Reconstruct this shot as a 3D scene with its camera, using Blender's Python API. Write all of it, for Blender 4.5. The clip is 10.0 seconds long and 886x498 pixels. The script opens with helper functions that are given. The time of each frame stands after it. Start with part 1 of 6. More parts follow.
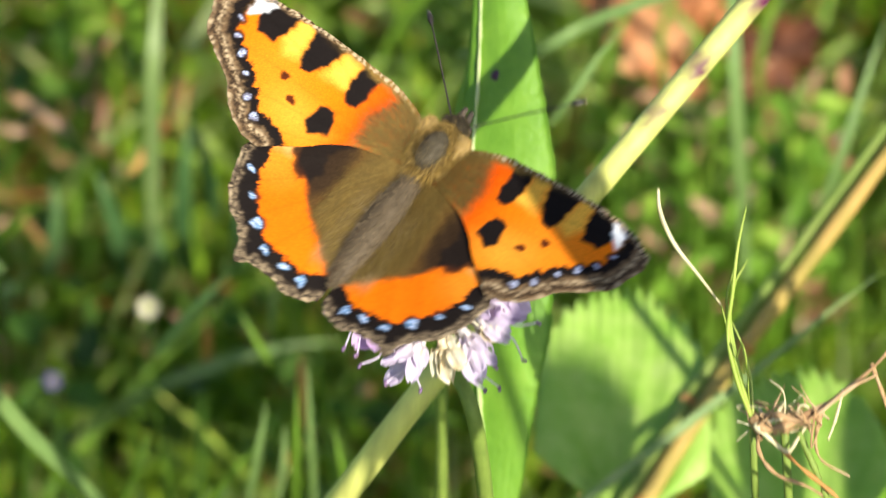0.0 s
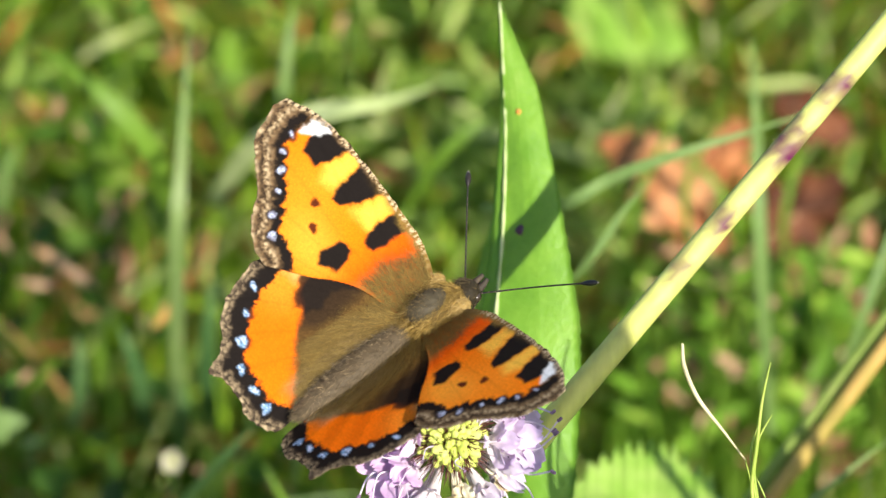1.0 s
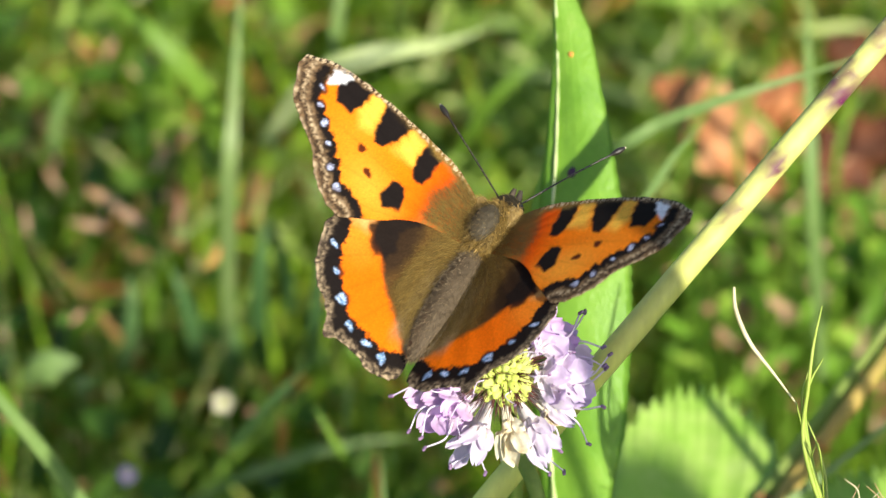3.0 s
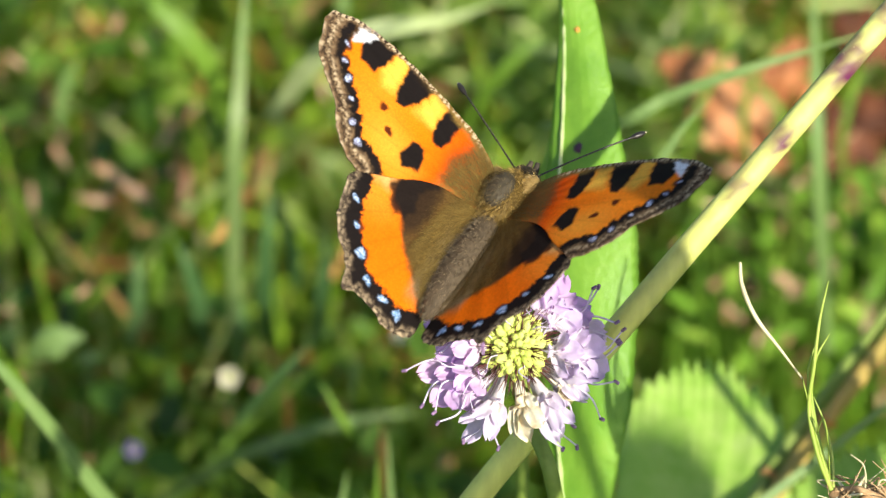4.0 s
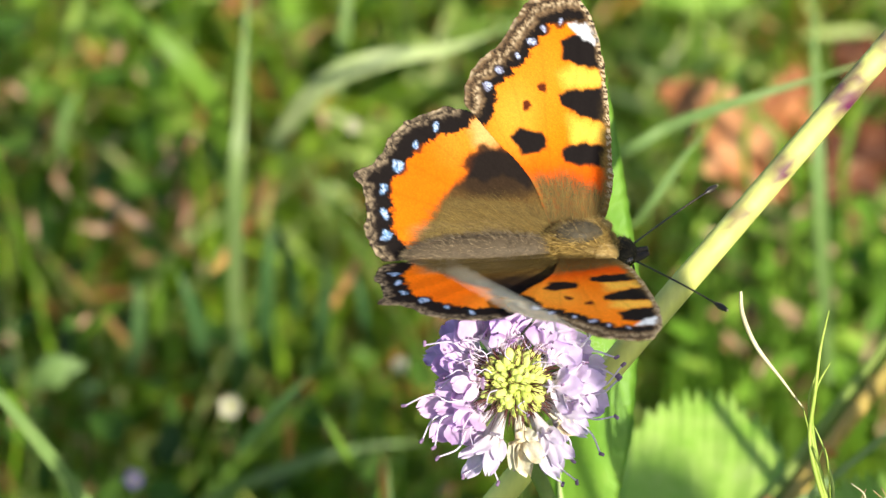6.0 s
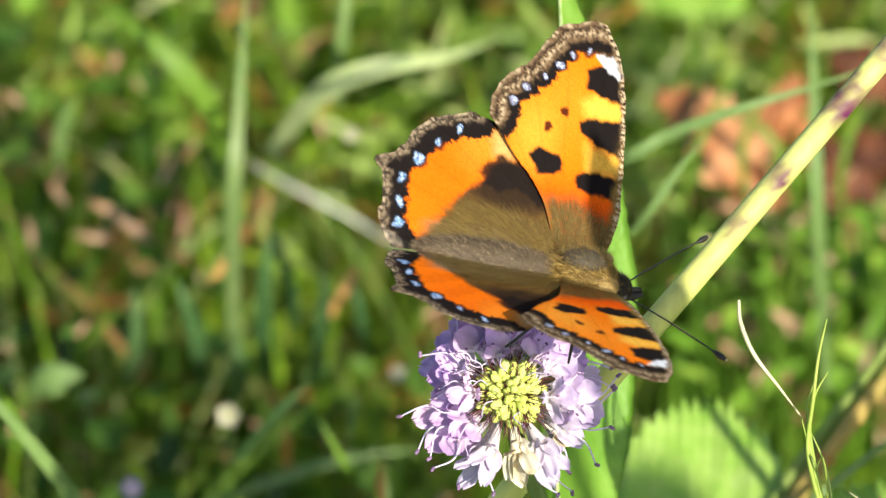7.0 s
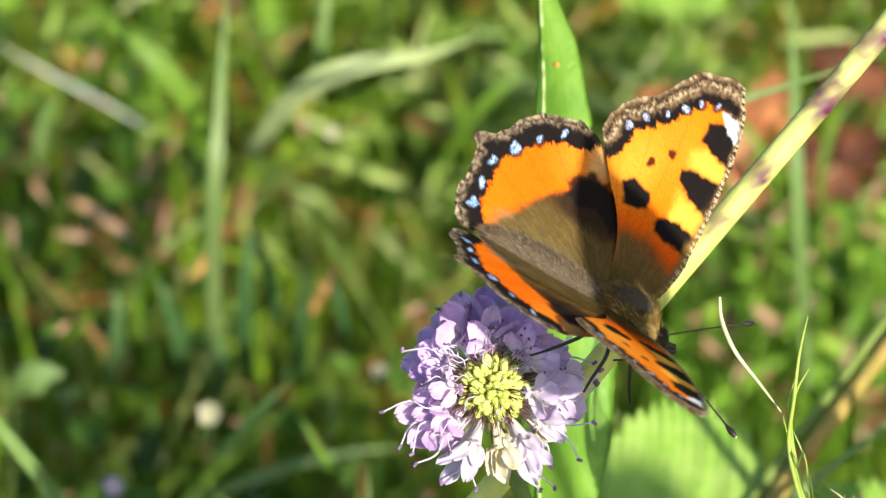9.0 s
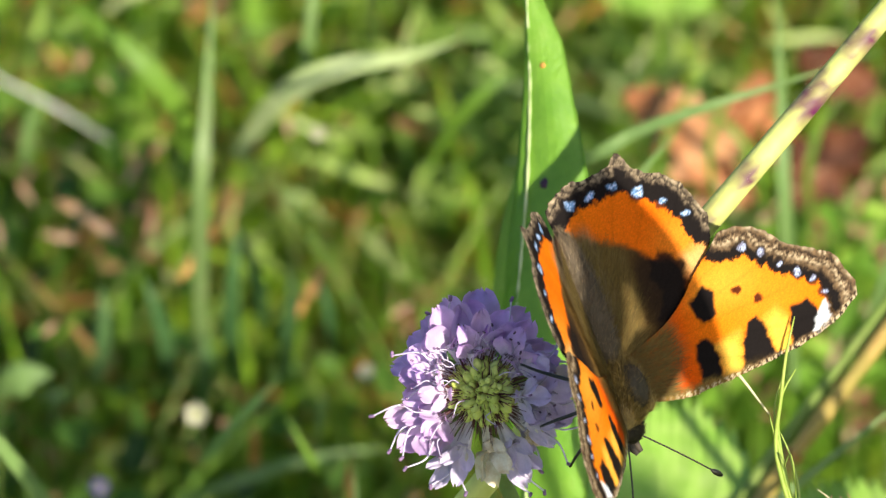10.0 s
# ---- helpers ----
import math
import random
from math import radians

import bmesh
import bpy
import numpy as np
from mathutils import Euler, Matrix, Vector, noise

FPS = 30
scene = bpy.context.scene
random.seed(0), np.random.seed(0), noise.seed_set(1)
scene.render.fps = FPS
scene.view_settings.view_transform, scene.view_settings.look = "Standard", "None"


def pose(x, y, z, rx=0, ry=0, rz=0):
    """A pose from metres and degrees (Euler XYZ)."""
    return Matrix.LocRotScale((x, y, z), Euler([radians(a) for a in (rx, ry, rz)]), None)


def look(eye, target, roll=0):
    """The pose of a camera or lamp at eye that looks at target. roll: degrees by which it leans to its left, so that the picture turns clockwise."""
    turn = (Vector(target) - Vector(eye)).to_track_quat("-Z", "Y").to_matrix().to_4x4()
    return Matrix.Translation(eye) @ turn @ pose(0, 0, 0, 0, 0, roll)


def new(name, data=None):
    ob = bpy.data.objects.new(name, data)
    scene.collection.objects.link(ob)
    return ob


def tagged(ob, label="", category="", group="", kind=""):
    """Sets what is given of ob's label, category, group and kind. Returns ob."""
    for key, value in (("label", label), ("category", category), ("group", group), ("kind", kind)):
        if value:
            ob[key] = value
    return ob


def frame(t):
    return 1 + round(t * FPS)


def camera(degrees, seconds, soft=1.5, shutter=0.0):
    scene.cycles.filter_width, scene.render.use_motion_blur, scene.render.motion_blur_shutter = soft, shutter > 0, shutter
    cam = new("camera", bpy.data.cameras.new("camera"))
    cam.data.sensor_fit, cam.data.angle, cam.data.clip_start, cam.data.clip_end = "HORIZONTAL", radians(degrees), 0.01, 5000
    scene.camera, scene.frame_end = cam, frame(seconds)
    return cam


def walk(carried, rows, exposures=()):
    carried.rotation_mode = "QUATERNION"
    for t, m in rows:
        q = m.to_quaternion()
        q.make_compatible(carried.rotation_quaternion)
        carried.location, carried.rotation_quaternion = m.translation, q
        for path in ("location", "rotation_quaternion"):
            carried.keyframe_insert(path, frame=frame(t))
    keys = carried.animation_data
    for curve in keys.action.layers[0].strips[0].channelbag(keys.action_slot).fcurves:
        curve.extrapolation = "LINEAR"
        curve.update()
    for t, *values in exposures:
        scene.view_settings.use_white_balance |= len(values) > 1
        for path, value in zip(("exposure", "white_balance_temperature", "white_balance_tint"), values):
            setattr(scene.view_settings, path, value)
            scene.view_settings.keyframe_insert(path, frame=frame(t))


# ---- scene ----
SIGHT = radians(40)                       # how steeply the line of sight falls
RIGHT = Vector((1, 0, 0))
UPWARD = Vector((0, math.sin(SIGHT), math.cos(SIGHT)))
AWAY = Vector((0, math.cos(SIGHT), -math.sin(SIGHT)))
MIDDLE = Vector((0, 0, 0.24))             # a point level with the flower head
EYE = MIDDLE - AWAY
MM = 0.001
SLOPE = Matrix((RIGHT, UPWARD, -AWAY)).transposed().to_4x4()


def spot(u, v, w):
    """A place in the meadow, in mm: u to the right, v up the slope of sight, w behind the flower head."""
    k = (1 + w * MM) * MM
    return MIDDLE + RIGHT * (u * k) + UPWARD * (v * k) + AWAY * (w * MM)


# ---- camera ----
cam = camera(5.13, 10.0, soft=1.35, shutter=0.35)
cam.data.dof.use_dof, cam.data.dof.focus_distance, cam.data.dof.aperture_fstop = True, 1.0, 45
walk(cam, [
    (0, look(EYE, spot(8.49, -6.91, 0))), (0.1, look(EYE, spot(8.34, -4.00, 0))), (0.2, look(EYE, spot(8.34, -2.11, 0))),
    (0.3, look(EYE, spot(7.94, 0.00, 0))), (0.4, look(EYE, spot(7.60, 1.89, 0))), (0.5, look(EYE, spot(7.26, 3.63, 0))),
    (0.8, look(EYE, spot(6.74, 6.69, 0))), (1, look(EYE, spot(6.13, 8.71, 0))), (1.2, look(EYE, spot(5.77, 9.94, 0))),
    (1.5, look(EYE, spot(4.73, 10.50, 0))), (1.7, look(EYE, spot(4.06, 10.34, 0))), (2, look(EYE, spot(3.15, 9.54, 0))),
    (2.2, look(EYE, spot(2.69, 8.40, 0))), (2.4, look(EYE, spot(2.17, 7.26, 0))), (2.5, look(EYE, spot(1.75, 6.43, 0))),
    (2.8, look(EYE, spot(1.20, 4.40, 0))), (3, look(EYE, spot(0.87, 2.89, 0))), (3.2, look(EYE, spot(0.74, 1.71, 0))),
    (4.3, look(EYE, spot(0.06, 0.17, 0))), (4.5, look(EYE, spot(-0.00, 0.00, 0))), (5, look(EYE, spot(-0.00, 1.01, 0))),
    (5.2, look(EYE, spot(-0.00, 1.60, 0))), (5.5, look(EYE, spot(-0.00, 2.36, 0))), (6, look(EYE, spot(0.17, 3.32, 0))),
    (6.2, look(EYE, spot(0.23, 3.49, 0))), (7.3, look(EYE, spot(0.46, 4.29, 0))), (7.5, look(EYE, spot(0.57, 4.24, 0))),
    (8, look(EYE, spot(1.40, 3.94, 0))), (8.2, look(EYE, spot(1.54, 3.94, 0))), (8.5, look(EYE, spot(1.88, 3.94, 0))),
    (9, look(EYE, spot(2.32, 3.94, 0))), (9.2, look(EYE, spot(2.51, 3.94, 0))), (9.5, look(EYE, spot(2.80, 3.94, 0))),
    (9.7, look(EYE, spot(3.09, 3.94, 0))), (10, look(EYE, spot(3.67, 4.02, 0))),
], exposures=[(0.0, 0.70), (10.0, 0.70)])

# ---- light ----
SUN = (RIGHT * 0.42 + UPWARD * -0.05 - AWAY * 0.90).normalized()
world = bpy.data.worlds.new("sky")
scene.world = world
world.use_nodes = True
sky = world.node_tree.nodes.new("ShaderNodeTexSky")
sky.sky_type, sky.sun_disc = "NISHITA", False
sky.sun_elevation = math.asin(SUN.z)
sky.sun_rotation = math.atan2(SUN.x, SUN.y)
back = world.node_tree.nodes["Background"]
back.inputs["Strength"].default_value = 0.116
world.node_tree.links.new(sky.outputs["Color"], back.inputs["Color"])
lamp = bpy.data.lights.new("sun", "SUN")
lamp.energy, lamp.angle, lamp.color = 5.0, radians(0.53), (1.0, 0.94, 0.82)
sun = new("sun", lamp)
sun.matrix_world = look(SUN * 10, (0, 0, 0))


# ---- materials ----
def material(name, rough=0.6, leaf=0.0, gloss=0.3):
    """A node material: returns it, its tree, its surface node and a helper that adds nodes. leaf: share of light that shines through."""
    m = bpy.data.materials.new(name)
    m.use_nodes = True
    tree = m.node_tree
    surface = tree.nodes["Principled BSDF"]
    surface.inputs["Roughness"].default_value = rough
    surface.inputs["Specular IOR Level"].default_value = gloss

    def node(kind, **settings):
        n = tree.nodes.new(kind)
        for key, value in settings.items():
            n.inputs[key.replace("_", " ")].default_value = value
        return n
    through_light = None
    if leaf:
        through_light = node("ShaderNodeBsdfTranslucent")
        mix = node("ShaderNodeMixShader", Fac=leaf)
        tree.links.new(surface.outputs[0], mix.inputs[1])
        tree.links.new(through_light.outputs[0], mix.inputs[2])
        tree.links.new(mix.outputs[0], tree.nodes["Material Output"].inputs["Surface"])

    def paint(socket):
        tree.links.new(socket, surface.inputs["Base Color"])
        if through_light:
            tree.links.new(socket, through_light.inputs["Color"])
    return m, tree, surface, node, paint


def ramp_of(tree, node, stops):
    r = tree.nodes.new("ShaderNodeValToRGB")
    e = r.color_ramp.elements
    while len(e) < len(stops):
        e.new(0.5)
    for el, (at, c) in zip(e, stops):
        el.position, el.color = at, (*c, 1)
    return r


def bump(tree, node, surface, socket, strength, distance):
    b = node("ShaderNodeBump", Strength=strength, Distance=distance)
    tree.links.new(socket, b.inputs["Height"])
    tree.links.new(b.outputs["Normal"], surface.inputs["Normal"])


def mottled(name, stops, size, rough=0.6, leaf=0.0, gloss=0.3, relief=0.3, stretch=(1, 1, 1), island=False, fine=6.0):
    """Two scales of noise through a ramp of colours; size in metres. island: each loose piece takes its own tone."""
    m, tree, surface, node, paint = material(name, rough, leaf, gloss)
    where = node("ShaderNodeTexCoord")
    put = node("ShaderNodeMapping", Scale=stretch)
    tree.links.new(where.outputs["Object"], put.inputs["Vector"])
    coarse = node("ShaderNodeTexNoise", Scale=1 / size, Detail=4.0, Roughness=0.6)
    grain = node("ShaderNodeTexNoise", Scale=fine / size, Detail=5.0, Roughness=0.7)
    for n in (coarse, grain):
        tree.links.new(put.outputs[0], n.inputs["Vector"])
    add = node("ShaderNodeMath")
    add.operation = "MULTIPLY_ADD"
    tree.links.new(grain.outputs["Fac"], add.inputs[0])
    add.inputs[1].default_value = 0.35
    tree.links.new(coarse.outputs["Fac"], add.inputs[2])
    last = add
    own = node("ShaderNodeNewGeometry").outputs["Random Per Island"] if island else node("ShaderNodeObjectInfo").outputs["Random"]
    shift = node("ShaderNodeMath")
    shift.operation = "MULTIPLY_ADD"
    tree.links.new(own, shift.inputs[0])
    shift.inputs[1].default_value = 0.8 if island else 0.25
    tree.links.new(last.outputs[0], shift.inputs[2])
    less = node("ShaderNodeMath")
    less.operation = "SUBTRACT"
    tree.links.new(shift.outputs[0], less.inputs[0])
    less.inputs[1].default_value = 0.58 if island else 0.3
    r = ramp_of(tree, node, stops)
    tree.links.new(less.outputs[0], r.inputs["Fac"])
    paint(r.outputs["Color"])
    if relief:
        bump(tree, node, surface, grain.outputs["Fac"], relief, size * 0.1)
    return m


def painted(name, rough=0.6, leaf=0.2, grain=0.25, size=0.0002, gloss=0.25):
    """Colours carried by the mesh (the markings of a wing or a petal), with a fine scaly grain over them."""
    m, tree, surface, node, paint = material(name, rough, leaf, gloss)
    hue = node("ShaderNodeAttribute")
    hue.attribute_name = "markings"
    where = node("ShaderNodeTexCoord")
    n = node("ShaderNodeTexNoise", Scale=1 / size, Detail=3.0, Roughness=0.7)
    tree.links.new(where.outputs["Object"], n.inputs["Vector"])
    span = node("ShaderNodeMapRange", To_Min=1 - grain, To_Max=1 + grain, From_Min=0.3, From_Max=0.7)
    tree.links.new(n.outputs["Fac"], span.inputs["Value"])
    mul = node("ShaderNodeVectorMath")
    mul.operation = "SCALE"
    tree.links.new(hue.outputs["Color"], mul.inputs[0])
    tree.links.new(span.outputs["Result"], mul.inputs["Scale"])
    paint(mul.outputs[0])
    bump(tree, node, surface, n.outputs["Fac"], 0.35, 0.00006)
    return m


GREEN = mottled("grass_green", [(0.0, (0.05, 0.10, 0.008)), (0.3, (0.12, 0.23, 0.012)), (0.55, (0.20, 0.36, 0.018)), (0.8, (0.31, 0.44, 0.03)), (1.0, (0.46, 0.48, 0.09))], 0.012, 0.42, 0.3, 0.28, 0.2, island=True)
STRAW = mottled("dry_grass", [(0.0, (0.14, 0.06, 0.02)), (0.35, (0.42, 0.16, 0.035)), (0.65, (0.56, 0.28, 0.08)), (1.0, (0.60, 0.46, 0.22))], 0.008, 0.6, 0.25, 0.3, 0.3, island=True)
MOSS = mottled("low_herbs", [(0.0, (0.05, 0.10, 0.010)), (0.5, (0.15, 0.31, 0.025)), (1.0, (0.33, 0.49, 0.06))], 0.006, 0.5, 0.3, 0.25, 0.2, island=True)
# the herb green again, darkened so that the colour carries shade
HERB = mottled("herbs_shade_tone", [(0.0, (0.025, 0.055, 0.012)), (0.5, (0.06, 0.14, 0.015)), (1.0, (0.13, 0.23, 0.03))], 0.006, 0.5, 0.3, 0.25, 0.2, island=True)
PALE_BLADE = mottled("pale_green_blade", [(0.0, (0.12, 0.22, 0.06)), (0.5, (0.20, 0.31, 0.09)), (1.0, (0.33, 0.39, 0.17))], 0.006, 0.45, 0.3, 0.4, 0.3, (1, 1, 0.2))
LEAF = mottled("lance_leaf_green", [(0.0, (0.10, 0.23, 0.018)), (0.4, (0.15, 0.33, 0.025)), (0.7, (0.22, 0.42, 0.04)), (1.0, (0.34, 0.48, 0.10))], 0.006, 0.42, 0.3, 0.45, 0.35, (1, 1, 0.45))
BERRY_LEAF = mottled("strawberry_leaf_green", [(0.0, (0.16, 0.32, 0.04)), (0.45, (0.27, 0.48, 0.06)), (0.7, (0.38, 0.56, 0.11)), (1.0, (0.50, 0.64, 0.22))], 0.004, 0.5, 0.3, 0.35, 0.35)
DEAD = mottled("dead_leaf_brown", [(0.0, (0.05, 0.02, 0.010)), (0.30, (0.22, 0.07, 0.025)), (0.5, (0.54, 0.21, 0.075)), (0.75, (0.66, 0.35, 0.16)), (1.0, (0.70, 0.46, 0.28))], 0.004, 0.6, 0.2, 0.3, 0.5)
LITTER = mottled("dead_leaf_flakes", [(0.0, (0.16, 0.055, 0.025)), (0.35, (0.34, 0.16, 0.08)), (0.65, (0.50, 0.30, 0.18)), (1.0, (0.66, 0.48, 0.33))], 0.004, 0.6, 0.2, 0.3, 0.4, island=True)
DARK_DEAD = mottled("dark_dead_leaf", [(0.0, (0.02, 0.008, 0.005)), (0.35, (0.08, 0.028, 0.013)), (0.65, (0.22, 0.075, 0.03)), (1.0, (0.44, 0.19, 0.08))], 0.005, 0.6, 0.2, 0.3, 0.5)
SOIL = mottled("soil_and_litter", [(0.0, (0.02, 0.017, 0.010)), (0.45, (0.055, 0.05, 0.022)), (0.7, (0.10, 0.10, 0.03)), (1.0, (0.22, 0.14, 0.06))], 0.03, 0.9, 0, 0.1, 0.8, fine=8.0)
ROOT = mottled("dry_root", [(0.0, (0.15, 0.06, 0.03)), (0.5, (0.40, 0.25, 0.12)), (1.0, (0.66, 0.52, 0.34))], 0.003, 0.7, 0, 0.2, 0.6, (1, 1, 1))
CREAM = mottled("bleached_stalk", [(0.0, (0.45, 0.36, 0.18)), (0.5, (0.68, 0.60, 0.36)), (1.0, (0.80, 0.76, 0.55))], 0.004, 0.5, 0.15, 0.3, 0.3)
TWIG = mottled("thin_green_twig", [(0.0, (0.18, 0.28, 0.03)), (0.5, (0.34, 0.44, 0.07)), (1.0, (0.55, 0.58, 0.20))], 0.004, 0.5, 0.15, 0.3, 0.3)
SCAPE = mottled("flower_stalk_green", [(0.0, (0.10, 0.16, 0.03)), (0.5, (0.20, 0.28, 0.05)), (1.0, (0.32, 0.36, 0.10))], 0.004, 0.55, 0.1, 0.3, 0.4)
BUD = mottled("bud_yellow_green", [(0.0, (0.42, 0.47, 0.08)), (0.4, (0.64, 0.72, 0.15)), (1.0, (0.82, 0.89, 0.38))], 0.0012, 0.5, 0.2, 0.3, 0.3)
BRISTLE = mottled("dark_bristle", [(0.0, (0.04, 0.015, 0.012)), (1.0, (0.17, 0.055, 0.045))], 0.001, 0.6)
FILAMENT = mottled("lilac_filament", [(0.0, (0.50, 0.38, 0.58)), (1.0, (0.85, 0.78, 0.86))], 0.002, 0.45, 0.15)
ANTHER = mottled("anther_mauve", [(0.0, (0.05, 0.035, 0.06)), (0.5, (0.18, 0.11, 0.20)), (1.0, (0.55, 0.30, 0.48))], 0.0006, 0.6)
WITHER = mottled("withered_petal", [(0.0, (0.42, 0.20, 0.06)), (0.35, (0.72, 0.58, 0.34)), (0.6, (0.86, 0.80, 0.62)), (1.0, (0.92, 0.89, 0.80))], 0.0012, 0.6, 0.25, 0.3, 0.6)
PETAL = painted("lilac_petal", 0.55, 0.42, 0.07, 0.0008, 0.2)
WHITE_BLOSSOM = mottled("small_white_petal", [(0.0, (0.34, 0.32, 0.20)), (1.0, (0.56, 0.53, 0.38))], 0.002, 0.5, 0.3)
WING = painted("wing_scales", 0.75, 0.26, 0.14, 0.00016, 0.06)
FUR = painted("body_fur", 0.6, 0.0, 0.2, 0.0003, 0.12)
CHITIN = mottled("black_chitin", [(0.0, (0.006, 0.005, 0.004)), (1.0, (0.035, 0.026, 0.02))], 0.0006, 0.35, 0, 0.5)
FUR_DARK = mottled("dark_brown_scales", [(0.0, (0.02, 0.016, 0.012)), (0.6, (0.05, 0.038, 0.025)), (1.0, (0.12, 0.085, 0.05))], 0.0003, 0.7)
EYE_GLOSS = mottled("insect_eye", [(0.0, (0.012, 0.008, 0.006)), (1.0, (0.05, 0.035, 0.025))], 0.0004, 0.15, 0, 0.6)
CLUB = mottled("antenna_tip_pale", [(0.0, (0.5, 0.4, 0.25)), (1.0, (0.75, 0.68, 0.5))], 0.0004, 0.5)
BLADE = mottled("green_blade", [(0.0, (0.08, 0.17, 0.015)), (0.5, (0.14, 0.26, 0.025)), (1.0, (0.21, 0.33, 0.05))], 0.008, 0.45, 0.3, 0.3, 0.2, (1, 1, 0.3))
# BLADE with shade mixed into its green
SHADE_BLADE = mottled("shade_toned_blade", [(0.0, (0.03, 0.08, 0.025)), (0.5, (0.06, 0.14, 0.04)), (1.0, (0.12, 0.20, 0.07))], 0.008, 0.5, 0.25, 0.3, 0.2, (1, 1, 0.3))
# PALE_BLADE brightened, with the sunlight on it put into the colour
SUNNY_BLADE = mottled("sun_toned_blade", [(0.0, (0.25, 0.35, 0.12)), (0.5, (0.42, 0.50, 0.21)), (1.0, (0.60, 0.62, 0.36))], 0.006, 0.4, 0.3, 0.4, 0.2, (1, 1, 0.3))
BROWN_BLADE = mottled("brown_dry_blade", [(0.0, (0.11, 0.065, 0.02)), (0.5, (0.22, 0.13, 0.04)), (1.0, (0.36, 0.22, 0.08))], 0.006, 0.6, 0.2, 0.2, 0.2, (1, 1, 0.3))
RIB = mottled("pale_green_rib", [(0.0, (0.24, 0.38, 0.08)), (0.5, (0.46, 0.55, 0.22)), (1.0, (0.70, 0.72, 0.42))], 0.003, 0.45, 0.1, 0.4, 0.4)
TAN = mottled("tan_stalk", [(0.0, (0.18, 0.17, 0.03)), (0.4, (0.34, 0.25, 0.06)), (0.65, (0.46, 0.28, 0.08)), (1.0, (0.56, 0.42, 0.16))], 0.005, 0.6, 0.0, 0.3, 0.3, (1, 1, 0.3))
RING = mottled("antenna_ring", [(0.0, (0.05, 0.04, 0.03)), (1.0, (0.14, 0.11, 0.07))], 0.0004, 0.5)
VIOLET_BLOSSOM = mottled("small_violet_petal", [(0.0, (0.06, 0.05, 0.12)), (1.0, (0.14, 0.11, 0.24))], 0.002, 0.5, 0.3)
DOME = mottled("bud_dome", [(0.0, (0.14, 0.06, 0.03)), (0.5, (0.30, 0.22, 0.05)), (1.0, (0.48, 0.44, 0.10))], 0.0015, 0.6)
BLOTCH = mottled("purple_blotch", [(0.0, (0.03, 0.012, 0.03)), (1.0, (0.09, 0.04, 0.08))], 0.0008, 0.5)
RUST = mottled("rust_spot", [(0.0, (0.45, 0.17, 0.03)), (1.0, (0.70, 0.34, 0.08))], 0.0008, 0.5)
# grass green lifted and paled, so the colour itself holds sunlight
GLINT = mottled("sun_toned_grass", [(0.0, (0.10, 0.19, 0.03)), (0.4, (0.24, 0.38, 0.05)), (0.75, (0.44, 0.56, 0.14)), (1.0, (0.66, 0.66, 0.34))], 0.012, 0.35, 0.35, 0.4, 0.2, island=True)
SILK = mottled("drifting_silk", [(0.0, (0.78, 0.77, 0.66)), (1.0, (0.88, 0.86, 0.78))], 0.002, 0.35, 0.3)


def stalk_material():
    """Yellow-green stem with purple patches at its joints."""
    m, tree, surface, node, paint = material("yellow_stem", 0.45, 0.0, 0.35)
    where = node("ShaderNodeTexCoord")
    hue = node("ShaderNodeAttribute")
    hue.attribute_name = "markings"
    n = node("ShaderNodeTexNoise", Scale=900.0, Detail=4.0)
    put = node("ShaderNodeMapping", Scale=(1, 1, 0.12))
    tree.links.new(where.outputs["Object"], put.inputs["Vector"])
    tree.links.new(put.outputs[0], n.inputs["Vector"])
    span = node("ShaderNodeMapRange", To_Min=0.88, To_Max=1.1, From_Min=0.3, From_Max=0.7)
    tree.links.new(n.outputs["Fac"], span.inputs["Value"])
    mul = node("ShaderNodeVectorMath")
    mul.operation = "SCALE"
    tree.links.new(hue.outputs["Color"], mul.inputs[0])
    tree.links.new(span.outputs["Result"], mul.inputs["Scale"])
    paint(mul.outputs[0])
    bump(tree, node, surface, n.outputs["Fac"], 0.4, 0.0001)
    return m


STALK = stalk_material()


# ---- mesh helpers ----
def mesh_of(name, verts, faces, mat, smooth=True, colours=None):
    me = bpy.data.meshes.new(name)
    me.from_pydata([tuple(v) for v in verts], [], faces)
    me.materials.append(mat)
    if smooth:
        me.polygons.foreach_set("use_smooth", [True] * len(me.polygons))
    if colours is not None:
        layer = me.attributes.new("markings", "FLOAT_COLOR", "POINT")
        flat = np.ones((len(verts), 4), dtype=np.float32)
        flat[:, :3] = colours
        layer.data.foreach_set("color", flat.ravel())
    me.update()
    return me


def part(name, me, parent, label="", m=None):
    ob = new(name, me)
    ob.parent = parent
    if m is not None:
        ob.matrix_basis = m
    return tagged(ob, label)


def thing(name, label, category, at=(0, 0, 0), group="", kind=""):
    ob = new(name)
    ob.empty_display_size = 0.005
    ob.location = at
    return tagged(ob, label, category, group, kind)


def curve_points(points, steps):
    """A smooth line through points."""
    p = [Vector(q) for q in points]
    p = [p[0] * 2 - p[1], *p, p[-1] * 2 - p[-2]]
    out = []
    for i in range(1, len(p) - 2):
        for k in range(steps):
            t = k / steps
            a, b, c, d = p[i - 1:i + 3]
            out.append(0.5 * ((2 * b) + (c - a) * t + (2 * a - 5 * b + 4 * c - d) * t * t + (3 * b - a - 3 * c + d) * t ** 3))
    return out + [p[-2]]


